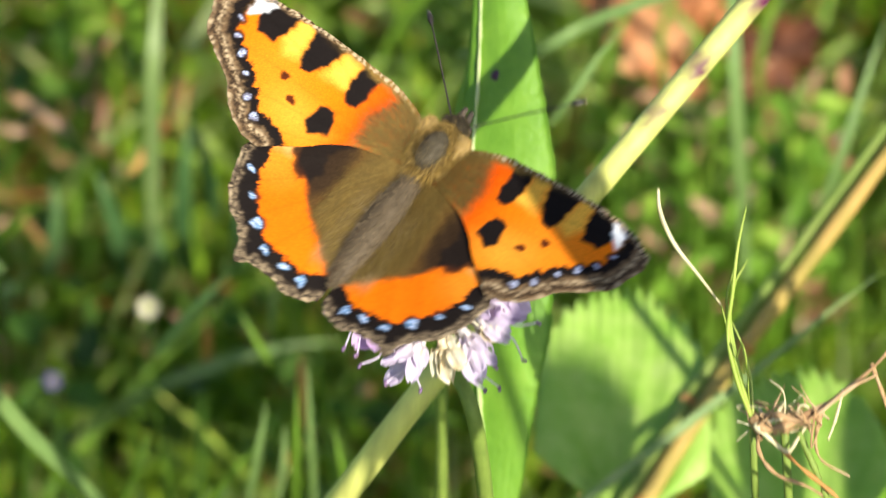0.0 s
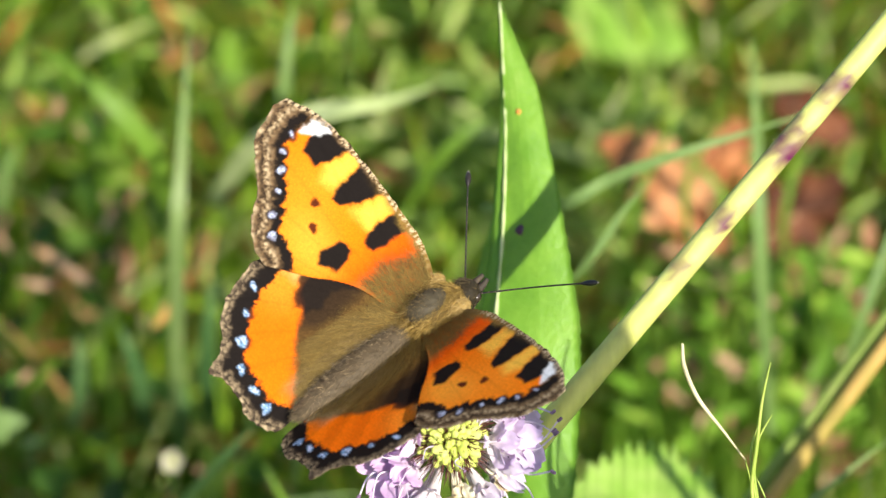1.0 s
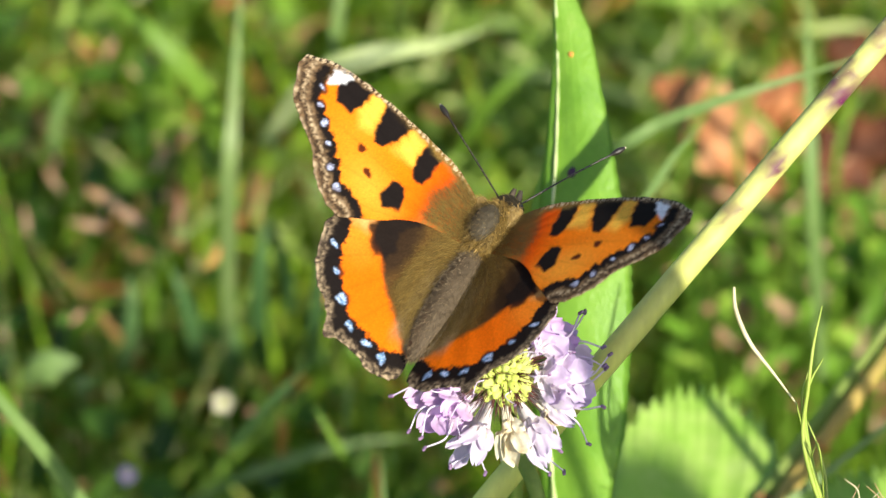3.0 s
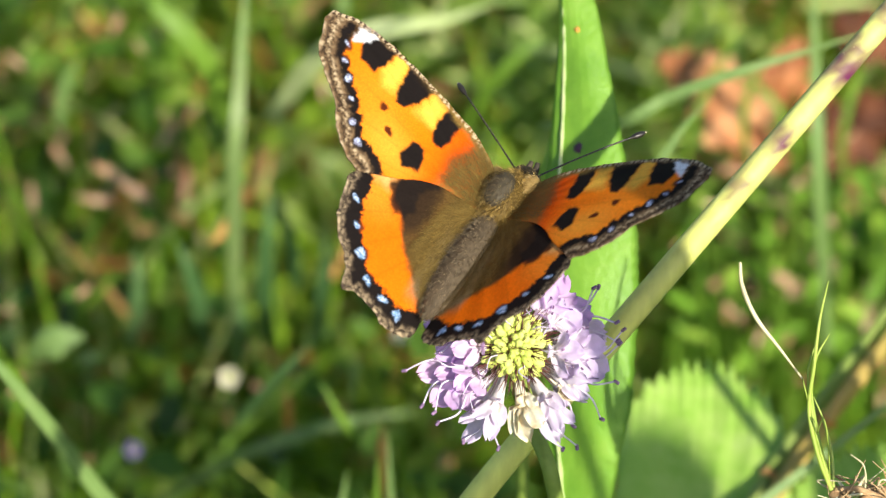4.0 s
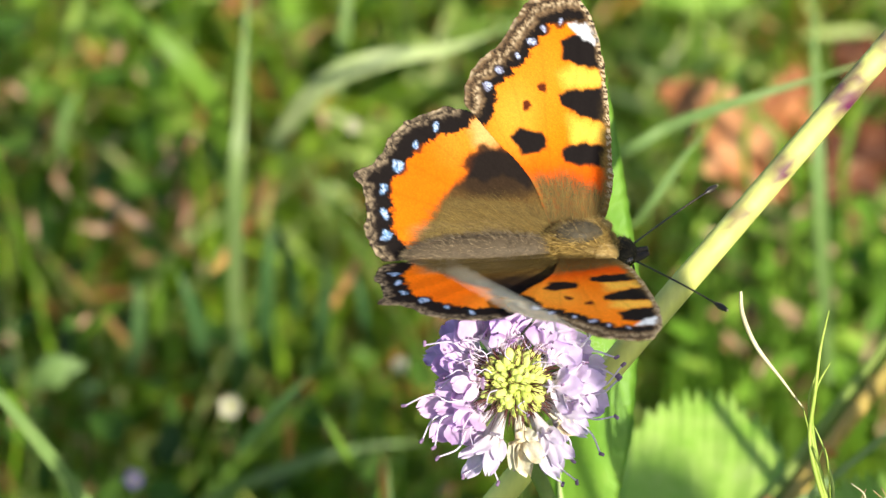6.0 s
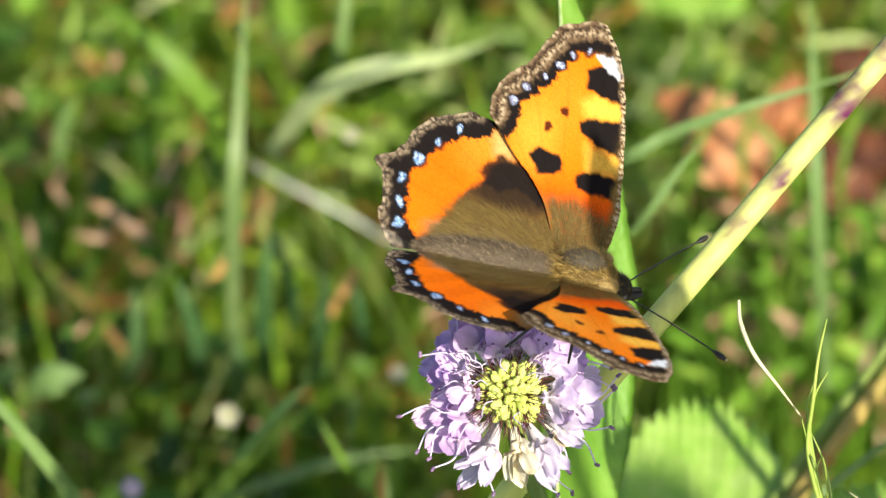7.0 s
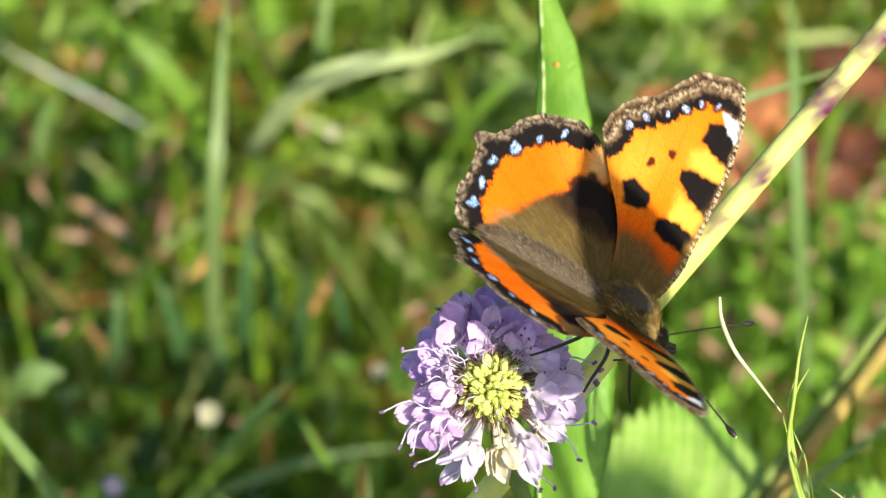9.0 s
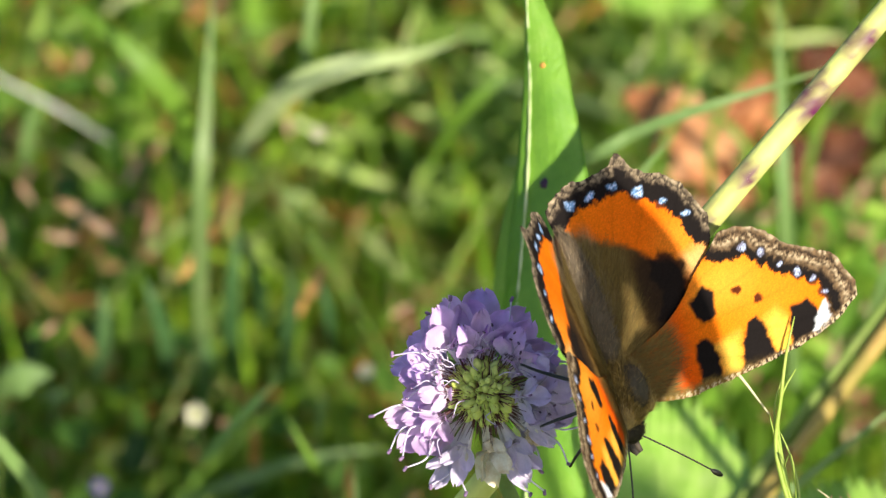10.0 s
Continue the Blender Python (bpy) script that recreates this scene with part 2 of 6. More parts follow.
def rings(line, radius, sides=8):
    """Verts and faces of a closed tube; radius is a function of 0 to 1."""
    verts, faces, n = [], [], len(line)
    side = None
    for i, q in enumerate(line):
        along = (line[min(i + 1, n - 1)] - line[max(i - 1, 0)]).normalized()
        side = along.orthogonal() if side is None else side - along * side.dot(along)
        side.normalize()
        other = along.cross(side)
        r = radius(i / (n - 1))
        for k in range(sides):
            a = 2 * math.pi * k / sides
            verts.append(q + side * (r * math.cos(a)) + other * (r * math.sin(a)))
    for i in range(n - 1):
        for k in range(sides):
            a, b = i * sides + k, i * sides + (k + 1) % sides
            faces.append((a, b, b + sides, a + sides))
    faces.append(tuple(range(sides))[::-1])
    faces.append(tuple((n - 1) * sides + k for k in range(sides)))
    return verts, faces


def tube(name, points, radius, mat, steps=6, sides=8, base=None):
    line = curve_points(points, steps)
    if base is not None:
        line = [q - Vector(base) for q in line]
    if not callable(radius):
        r0 = radius
        radius = lambda f: r0
    v, f = rings(line, radius, sides)
    return mesh_of(name, v, f, mat)


def blade_geometry(line, width, face, fold=0.25, thick=0.00012):
    """A thin leaf with a keel along a line: five points across on the upper face and a back face, closed at the rim."""
    verts, faces, n = [], [], len(line)
    across_n = 5
    for i, q in enumerate(line):
        along = (line[min(i + 1, n - 1)] - line[max(i - 1, 0)]).normalized()
        side = along.cross(face)
        side.normalize()
        up = side.cross(along)
        w = width(i / (n - 1))
        for layer in (0, 1):
            for k in range(across_n):
                x = (k / (across_n - 1) - 0.5)
                verts.append(q + side * (w * x) + up * (fold * w * (abs(x) - 0.25) - layer * thick))
    m = across_n * 2
    for i in range(n - 1):
        for k in range(across_n - 1):
            a = i * m + k
            faces.append((a, a + 1, a + 1 + m, a + m))
            b = a + across_n
            faces.append((b, b + m, b + 1 + m, b + 1))
        for k in (0, across_n - 1):
            a = i * m + k
            quad = (a, a + m, a + across_n + m, a + across_n)
            faces.append(quad if k == 0 else quad[::-1])
    return verts, faces


def leaf_width(w, tip=0.5, root=0.35, low=0.3):
    """Width along a leaf: from a narrow foot to a broad middle and a point."""
    return lambda f: w * max(0.03, (low + (1 - low) * min(1, f / root) ** 0.8) * (1 - max(0, (f - (1 - tip)) / tip) ** 1.6))


def grass_blade(points, width, mat, label, fold=0.3, tip=0.6, root=0.2, low=0.6, face=None, category="grass", name="grass_blade", group="blades of grass", kind=""):
    base = Vector(points[0])
    line = [q - base for q in curve_points(points, 8)]
    v, f = blade_geometry(line, leaf_width(width, tip, root, low), face or -AWAY, fold)
    ob = new(name, mesh_of(name, v, f, mat))
    ob.location = base
    return tagged(ob, label, category, group, kind)


def down_to_ground(p, lean=0.0, sway=0.0):
    """The foot of something that comes up through p: on the ground under it."""
    p = Vector(p)
    return Vector((p.x + lean, p.y + sway, -0.002))


# ---- ground ----
def ground():
    """One sheet of soil to the horizon, finely uneven near the flower."""
    coords = sorted({*[round(-0.6 + 0.02 * i, 3) for i in range(61)], *[s * d for s in (-1, 1) for d in (0.8, 1.2, 2, 4, 8, 16, 40, 120, 400, 1500)]})
    verts, faces, n = [], [], len(coords)
    for y in coords:
        for x in coords:
            near = max(0, 1 - max(abs(x), abs(y)) / 0.6)
            h = noise.noise((x * 18, y * 18, 0)) * 0.006 + noise.noise((x * 60, y * 60, 3)) * 0.003
            verts.append((x, y + 0.2, h * near - 0.004))
    for j in range(n - 1):
        for i in range(n - 1):
            a = j * n + i
            faces.append((a, a + 1, a + n + 1, a + n))
    return tagged(new("ground", mesh_of("ground", verts, faces, SOIL)), "dark soil with leaf litter under the grass", "ground", kind="structure")


ground()


def in_sight(p):
    """u, v, w of a place, in mm."""
    d = p - MIDDLE
    w = d.dot(AWAY) / MM
    k = (1 + w * MM) * MM
    return d.dot(RIGHT) / k, d.dot(UPWARD) / k, w


def meadow(name, count, xs, ys, heights, widths, mat, label, category, seed, lean=0.5, clear=70, kind="stuff", fading=False):
    """A patch of grass: many blades in one mesh, none of them before the flower."""
    rnd = random.Random(seed)
    verts, faces = [], []
    made = tries = 0
    while made < count and tries < count * 12:
        tries += 1
        foot = Vector((rnd.uniform(*xs), rnd.uniform(*ys), -0.004))
        if fading:
            turn, far = rnd.uniform(0, 2 * math.pi), (xs[1] - xs[0]) / 2 * rnd.random() ** 0.75
            foot = Vector((far * math.cos(turn), 0.28 + far * math.sin(turn), -0.004))
        h = rnd.uniform(*heights)
        turn = rnd.uniform(0, 2 * math.pi)
        out = Vector((math.cos(turn), math.sin(turn), 0)) * h * rnd.uniform(0.05, lean)
        line = []
        for i in range(7):
            f = i / 6
            line.append(foot + out * f ** 1.8 + Vector((0, 0, h * (f - 0.25 * f ** 3 * out.length / h))))
        bad = False
        for q in line:
            u, v, w = in_sight(q)
            if w < clear and abs(u) < 62 and -60 < v < 50:
                bad = True
        if bad:
            continue
        face = Vector((rnd.uniform(-1, 1), rnd.uniform(-1, 1), 0.3)).normalized()
        w = rnd.uniform(*widths)
        n0 = len(verts)
        for i, q in enumerate(line):
            along = (line[min(i + 1, 6)] - line[max(i - 1, 0)]).normalized()
            side = along.cross(face).normalized()
            up = side.cross(along)
            f = i / 6
            ww = w * (0.7 + 0.3 * min(1, f * 4)) * max(0.06, 1 - f ** 2.2)
            verts += [q - side * ww / 2 + up * ww * 0.2, q, q + side * ww / 2 + up * ww * 0.2]
        for i in range(6):
            a = n0 + i * 3
            faces += [(a, a + 1, a + 4, a + 3), (a + 1, a + 2, a + 5, a + 4)]
        made += 1
    return tagged(new(name, mesh_of(name, verts, faces, mat)), label, category, kind=kind)


meadow("meadow_grass", 9500, (-0.18, 0.18), (0.05, 0.52), (0.015, 0.08), (0.0008, 0.0027), GREEN, "green meadow grass growing in dense tufts", "grass", 1, 1.1)
meadow("tall_grass", 150, (-0.2, 0.2), (0.12, 0.5), (0.05, 0.12), (0.0006, 0.0012), GREEN, "taller green grass blades standing in the meadow", "grass", 2, 0.55, 130)
meadow("dry_grass", 2300, (-0.18, 0.18), (0.05, 0.5), (0.012, 0.07), (0.0008, 0.0024), STRAW, "dry orange-brown grass among the green", "dry grass", 3, 1.3)
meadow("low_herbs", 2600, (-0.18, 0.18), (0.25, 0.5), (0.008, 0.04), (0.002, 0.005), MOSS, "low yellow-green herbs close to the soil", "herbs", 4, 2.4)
meadow("shaded_herbs", 1800, (-0.19, 0.19), (0.06, 0.28), (0.008, 0.035), (0.002, 0.006), HERB, "low herbs close to the soil, shade in their dark green", "herbs", 6, 2.4)
meadow("fine_grass", 5200, (-0.18, 0.18), (0.05, 0.5), (0.025, 0.095), (0.0005, 0.0012), GLINT, "fine grass with sunlight in its pale green", "grass", 8, 0.8)
# bright grass that lightens the sunny end by its colour
meadow("sunlit_grass", 6000, (-0.2, 0.2), (0.33, 0.56), (0.02, 0.07), (0.0007, 0.002), GLINT, "grass at the sunny end, sunlight put in its green", "grass", 9, 1.0)
meadow("surrounding_grass", 9000, (-0.75, 0.75), (-0.5, 1.0), (0.03, 0.10), (0.002, 0.004), GREEN, "green meadow grass round the tufts", "grass", 7, 1.2, 2500, fading=True)
meadow("outer_grass", 7000, (-2.6, 2.6), (-2.2, 3.2), (0.06, 0.18), (0.005, 0.010), GREEN, "green meadow grass around the flower", "grass", 5, 0.8, 2500, fading=True)

meadow("distant_grass", 6000, (-6.0, 6.0), (-5.5, 6.5), (0.10, 0.26), (0.010, 0.020), GREEN, "tall green grass in the meadow round about", "grass", 10, 0.8, 2500, fading=True)


def herb_patch(count, us, vs, ws, sizes, mat, label, seed, stalks=True, slim=0.62):
    """Small oval leaves on short stalks, spread at all angles through the sward."""
    rnd = random.Random(seed)
    verts, faces = [], []
    for _ in range(count):
        at = spot(rnd.uniform(*us), rnd.uniform(*vs), rnd.uniform(*ws))
        if at.z < 0.004:
            at.z = 0.004 + rnd.uniform(0, 0.01)
        size = rnd.uniform(*sizes)
        n = Vector((rnd.uniform(-0.8, 0.8), rnd.uniform(-1.0, 0.3), 1)).normalized()
        d = n.orthogonal()
        d.rotate(Matrix.Rotation(rnd.uniform(0, 6.28), 3, n))
        s = n.cross(d)
        n0 = len(verts)
        for j in range(7):
            f = j / 6
            w = size * slim * math.sin(math.pi * (0.05 + 0.9 * f)) ** 0.8
            for i in range(5):
                x = i / 4 * 2 - 1
                verts.append(at + d * ((f - 0.5) * size) + s * (x * w / 2) + n * (size * (0.12 * abs(x) - 0.18 * f * f + 0.03 * math.sin(7 * f))))
        for j in range(6):
            for i in range(4):
                a = n0 + j * 5 + i
                faces.append((a, a + 1, a + 6, a + 5))
        if not stalks:
            continue
        foot = Vector((at.x + rnd.uniform(-0.006, 0.006), at.y + rnd.uniform(-0.006, 0.006), -0.003))
        a0 = len(verts)
        root = at - d * size * 0.5
        verts += [root - s * 0.0003, root + s * 0.0003, foot + s * 0.0004, foot - s * 0.0004]
        faces.append((a0, a0 + 1, a0 + 2, a0 + 3))
    return tagged(new("ground_herbs", mesh_of("ground_herbs", verts, faces, mat)), label, "herbs", kind="stuff")


herb_patch(310, (24, 50), (-14, 8), (250, 345), (0.002, 0.0055), MOSS, "oval bright green herb leaves under the stem", 41, True, 0.34)
herb_patch(120, (-50, 20), (-5, 34), (310, 380), (0.002, 0.005), MOSS, "small oval green herb leaves in the grass", 42)
# dark leaves over the bright grass; their colour stands in for shade
herb_patch(48, (-50, -22), (0, 27), (275, 345), (0.003, 0.006), HERB, "herb leaves between the tufts, green darkened as shade", 51, True, 0.4)
herb_patch(120, (-50, 10), (-34, -4), (230, 340), (0.002, 0.005), HERB, "small herb leaves with shade put in their green", 43)
herb_patch(330, (-52, 52), (-36, 38), (310, 385), (0.002, 0.007), STRAW, "dry scraps of leaf litter scattered in the grass", 44, False, 0.16)
# pale scraps whose colour gives the sun glints in the grass
herb_patch(330, (-52, 52), (2, 40), (290, 385), (0.003, 0.009), GLINT, "tiny leaf tips with sun glints in their colour", 45, False, 0.16)
herb_patch(120, (1, 26), (8, 26), (290, 375), (0.004, 0.010), GLINT, "leaf tips with sunlight in their pale green", 50, False, 0.2)


herb_patch(40, (-47, -23), (1, 15), (262, 340), (0.0012, 0.0034), LITTER, "pinkish-brown flakes of dead leaf strewn in the tuft", 46, False, 0.3)
herb_patch(36, (-46, 4), (14, 33), (280, 370), (0.0014, 0.0038), LITTER, "orange-brown flakes of dead leaf in the sunny grass", 47, False, 0.3)
herb_patch(85, (24, 50), (-16, 10), (240, 315), (0.0016, 0.0044), LITTER, "pale pinkish flakes of dead leaf among the herbs", 48, False, 0.4)
herb_patch(24, (-46, 2), (-24, 2), (240, 330), (0.0014, 0.0034), LITTER, "brown flakes of dead leaf in the shaded grass", 49, False, 0.3)


# ---- plants near the flower ----
def lance_leaf(points, width, label, tip=0.5, root=0.4, low=0.25, lean=0.0, turn=0.0, fold=0.12):
    """A long pointed leaf with a raised midrib and finely toothed rim, standing on its stalk."""
    foot = down_to_ground(points[0], *FOOT.get(label, (0.0, 0.0)))
    top = thing("lance_leaf", label, "leaf", foot, "long leaves")
    line = [q - foot for q in curve_points(points, 14)]
    face = (-AWAY + RIGHT * turn + UPWARD * lean).normalized()
    w = leaf_width(width, tip, root, low)
    verts, faces, n, cross = [], [], len(line), 13
    for i, q in enumerate(line):
        f = i / (n - 1)
        along = (line[min(i + 1, n - 1)] - line[max(i - 1, 0)]).normalized()
        side = along.cross(face).normalized()
        up = side.cross(along)
        teeth = 1 + 0.015 * math.sin(i * 2.6) + 0.012 * math.sin(i * 5.1)
        for layer in (0, 1):
            for k in range(cross):
                x = (k / (cross - 1) - 0.5) * teeth
                rib = -0.05 * math.exp(-(x / 0.035) ** 2) + 0.012 * math.cos(x * 40)
                wave = 0.03 * math.sin(f * 17 + x * 3)
                verts.append(q + side * (w(f) * x) + up * (width * (fold * abs(x) * 2 + rib + wave) - layer * 0.0002))
    m = cross * 2
    for i in range(n - 1):
        for k in range(cross - 1):
            a = i * m + k
            faces.append((a, a + 1, a + 1 + m, a + m))
            b = a + cross
            faces.append((b, b + m, b + 1 + m, b + 1))
        for k in (0, cross - 1):
            a = i * m + k
            quad = (a, a + m, a + cross + m, a + cross)
            faces.append(quad if k == 0 else quad[::-1])
    part("blade", mesh_of("blade", verts, faces, LEAF), top)
    v, f = rings(curve_points([line[0], line[0] * 0.5 + Vector((0.0, 0.004, 0)), Vector((0, 0, 0))], 8), lambda t: 0.0006 + 0.0005 * t)
    part("leaf_stalk", mesh_of("leaf_stalk", v, f, SCAPE), top)
    return top


def folded_leaf():
    """A long leaf folded along its midrib: a broad half towards the light, a narrow one turned away, and a pale toothed rib."""
    rib = [spot(13.03, -37.66, 50), spot(12.63, -32.51, 48), spot(12.23, -23.94, 46), spot(11.49, -14.80, 44), spot(11.09, -4.51, 42), spot(11.49, 2.34, 42), spot(12.23, 10.91, 43), spot(12.51, 19.60, 44), spot(12.40, 25.20, 45), spot(12.00, 33.66, 46)]
    broad = (1.2, 3.5, 5.6, 8.4, 9.6, 9.0, 6.7, 4.6, 3.6, 0.1)
    foot = down_to_ground(rib[0], 0.004, 0.05)
    top = thing("lance_leaf", "broad bright green pointed leaf folded along its rib", "leaf", foot, "long leaves")
    line = [q - foot for q in curve_points(rib, 10)]
    n = len(line)
    wide = np.interp(np.linspace(0, 9, n), range(10), broad)
    for name, sign in (("leaf_half", 1), ("leaf_half", -1)):
        out = (RIGHT * 0.95 - AWAY * 0.22 + UPWARD * 0.05).normalized() if sign > 0 else (-RIGHT * 0.50 + AWAY * 0.85).normalized()
        normal = out.cross(UPWARD).normalized()
        if normal.dot(AWAY) > 0:
            normal = -normal
        cols = 13
        verts, faces = [], []
        for layer in (0, 1):
            for i, q in enumerate(line):
                f = i / (n - 1)
                w = wide[i] * MM * (1.0 if sign > 0 else 0.32) * (1 + 0.012 * math.sin(i * 2.9))
                for k in range(cols):
                    x = k / (cols - 1)
                    bow = 0.10 * math.sin(math.pi * x) * w + 0.0002 * math.sin(f * 16 + x * 4) + 0.00007 * math.cos(x * 34)
                    verts.append(q + out * (w * x) + UPWARD * (-0.10 * w * x) + normal * (bow - layer * 0.0002))
        m = n * cols
        for i in range(n - 1):
            for k in range(cols - 1):
                a = i * cols + k
                faces.append((a, a + 1, a + cols + 1, a + cols))
                faces.append((m + a, m + a + cols, m + a + cols + 1, m + a + 1))
            a = i * cols + cols - 1
            faces.append((a, a + cols, m + a + cols, m + a))
        part(name, mesh_of(name, verts, faces, LEAF), top)
    v, f = rings([q - AWAY * 0.00012 for q in line], lambda t: 0.00022 * (1.1 - 0.6 * t) * (1 + 0.35 * math.sin(t * 160)), 7)
    part("midrib", mesh_of("midrib", v, f, RIB), top, "pale finely toothed midrib")
    for at, size, mat, what in ((spot(14.11, 10.57, 42.1), 0.0007, BLOTCH, "dark purple blotch"), (spot(13.83, 22.57, 43.6), 0.00034, RUST, "small rusty spot")):
        p = at - foot
        v, f = rings([p + AWAY * 0.0005, p + AWAY * 0.0002, p - AWAY * 0.0001, p - AWAY * 0.00016], lambda t: size * (1.0 - 0.85 * t ** 3), 11)
        v = [p + (q - p) * (1 + 0.25 * noise.noise(q * 2500)) for q in v]
        part("leaf_spot", mesh_of("leaf_spot", v, f, mat), top, what)
    v, f = rings(curve_points([line[0], line[0] * 0.5 + Vector((0.0, 0.004, 0)), Vector((0, 0, 0))], 8), lambda t: 0.0010 + 0.0006 * t)
    part("leaf_stalk", mesh_of("leaf_stalk", v, f, SCAPE), top)


folded_leaf()
FOOT = {}
lance_leaf([spot(8.34, -14.80, 62), spot(9.60, -2.23, 58), spot(10.40, 6.34, 56), spot(11.89, 14.34, 56)], 0.0024, "small dark green leaf beside the folded one", 0.6, 0.4, 0.4)
# leaves that stand beside the camera's line, towards the sun, and throw their shade on the stem, the folded leaf and the butterfly's last perch
FOOT = {"pointed leaf standing in the sun": (0.01, -0.02), "slender leaf standing in the sun": (0.02, -0.02)}
lance_leaf([spot(51.90, -36.40, -78.6), spot(54.40, -33.60, -80.6), spot(58.30, -29.77, -84), spot(66.25, -21.26, -90), spot(72.13, -14.31, -93), spot(76.37, -9.00, -96)], 0.0062, "pointed leaf standing in the sun", 0.10, 0.2, 0.7, 0.0, 0.5)
lance_leaf([spot(81.72, -19.72, -118), spot(80.76, -12.01, -118), spot(79.80, -4.29, -118), spot(78.83, 3.42, -118), spot(77.87, 11.13, -118)], 0.0056, "slender leaf standing in the sun", 0.35, 0.3, 0.5, 0.0, 0.5)
FOOT["unseen herb leaf added to shade the grass"] = (0.0, 0.0)
# leaves out of view on the right, added to cast shade on the grass behind
for leaf_line in ([spot(86.40, -11.00, 20), spot(87.10, -5.00, 20), spot(86.00, 2.00, 20), spot(87.88, 10.00, 20)],
                  [spot(76.50, -9.00, 20), spot(77.00, -3.00, 20), spot(76.00, 3.00, 20), spot(77.50, 9.00, 20)],
                  [spot(70.50, -7.00, 24), spot(71.40, -1.00, 24), spot(70.60, 4.00, 24), spot(71.80, 8.50, 24)],
                  [spot(86.60, -28.00, 20), spot(87.00, -25.00, 20), spot(86.00, -21.00, 20), spot(86.80, -17.50, 20)],
                  [spot(90.62, -46.00, 30), spot(91.36, -37.00, 30), spot(93.57, -24.96, 30), spot(92.09, -9.47, 30)],
                  [spot(113.69, -59.67, 10), spot(112.94, -44.62, 10), spot(115.20, -32.58, 10), spot(116.70, -26.56, 10)],
                  [spot(115.58, -57.98, 25), spot(116.32, -45.37, 25), spot(115.21, -38.70, 25), spot(116.32, -32.77, 25)],
                  [spot(132.55, -59.10, 15), spot(131.05, -46.37, 15), spot(132.92, -41.13, 15), spot(131.05, -35.14, 15)]):
    lance_leaf(leaf_line, 0.0075, "unseen herb leaf added to shade the grass", 0.5, 0.3, 0.5, 0.0, 0.4)
lance_leaf([spot(96.00, -19.00, -117), spot(90.50, -10.50, -117), spot(85.00, -2.00, -117), spot(79.50, 6.50, -117)], 0.0066, "slender leaf standing in the sun", 0.45, 0.3, 0.6, 0.0, 0.5)
lance_leaf([spot(66.10, -24.60, -50), spot(66.50, -22.20, -50), spot(67.20, -19.60, -50)], 0.0036, "slender leaf standing in the sun", 0.4, 0.3, 0.6, 0.0, 0.5)


def yellow_stem():
    """A straight yellow-green stem that leans across behind the flower, with purple patches."""
    points = [spot(-12.80, -45.09, 60), spot(-2.06, -32.11, 30), spot(6.51, -21.14, 18), spot(22.23, -2.80, 8), spot(34.34, 11.31, 5), spot(44.80, 23.49, 3), spot(53.49, 33.77, 2)]
    foot = down_to_ground(points[0], -0.02, 0.05)
    line = [q - foot for q in [foot + (points[0] - foot) * k / 6 for k in range(6)] + curve_points(points, 16)]
    top = thing("yellow_stem", "yellow-green plant stem with purple patches leaning across", "stem", foot)
    bands = [(spot(40.69, 18.46, 3), 0.0019, 1.1), (spot(42.06, 20.06, 3), 0.0017, 1.0), (spot(34.29, 11.20, 4), 0.0014, 1.0), (spot(30.40, 7.03, 5), 0.0012, 0.8), (spot(46.06, 24.63, 2), 0.0019, 1.0), (spot(27.49, 3.26, 6), 0.0006, 0.6)]
    v, f = rings(line, lambda t: 0.00150 - 0.00028 * t, 14)
    colours = []
    for q in v:
        p = Vector(q) + foot
        c = np.array((0.62, 0.63, 0.17))
        c = c * (0.95 + 0.18 * noise.noise(p * 300))
        for at, size, amount in bands:
            d = (p - at).length + 0.0014 * noise.noise(p * 1100) + 0.0006 * noise.noise(p * 3000)
            k = amount * max(0.0, min(1.0, 1.5 - d / size)) * (0.9 + 0.5 * noise.noise(p * 700))
            c = c * (1 - k) + np.array((0.15, 0.065, 0.07)) * k
        colours.append(c)
    part("stem", mesh_of("stem", v, f, STALK, colours=np.array(colours)), top)
    rnd = random.Random(8)
    hv, hf = [], []
    for i in range(420):
        k = rnd.randrange(40, len(line) - 1)
        a = line[k].lerp(line[k + 1], rnd.random())
        d = Vector((rnd.uniform(-1, 1), rnd.uniform(-1, 1), rnd.uniform(-1, 1))).normalized()
        b = a + d * 0.0018
        s = d.orthogonal() * 0.00003
        n0 = len(hv)
        hv += [a - s, a + s, b]
        hf.append((n0, n0 + 1, n0 + 2))
    part("fine_hair", mesh_of("fine_hair", hv, hf, CREAM), top, "short pale hairs")


yellow_stem()


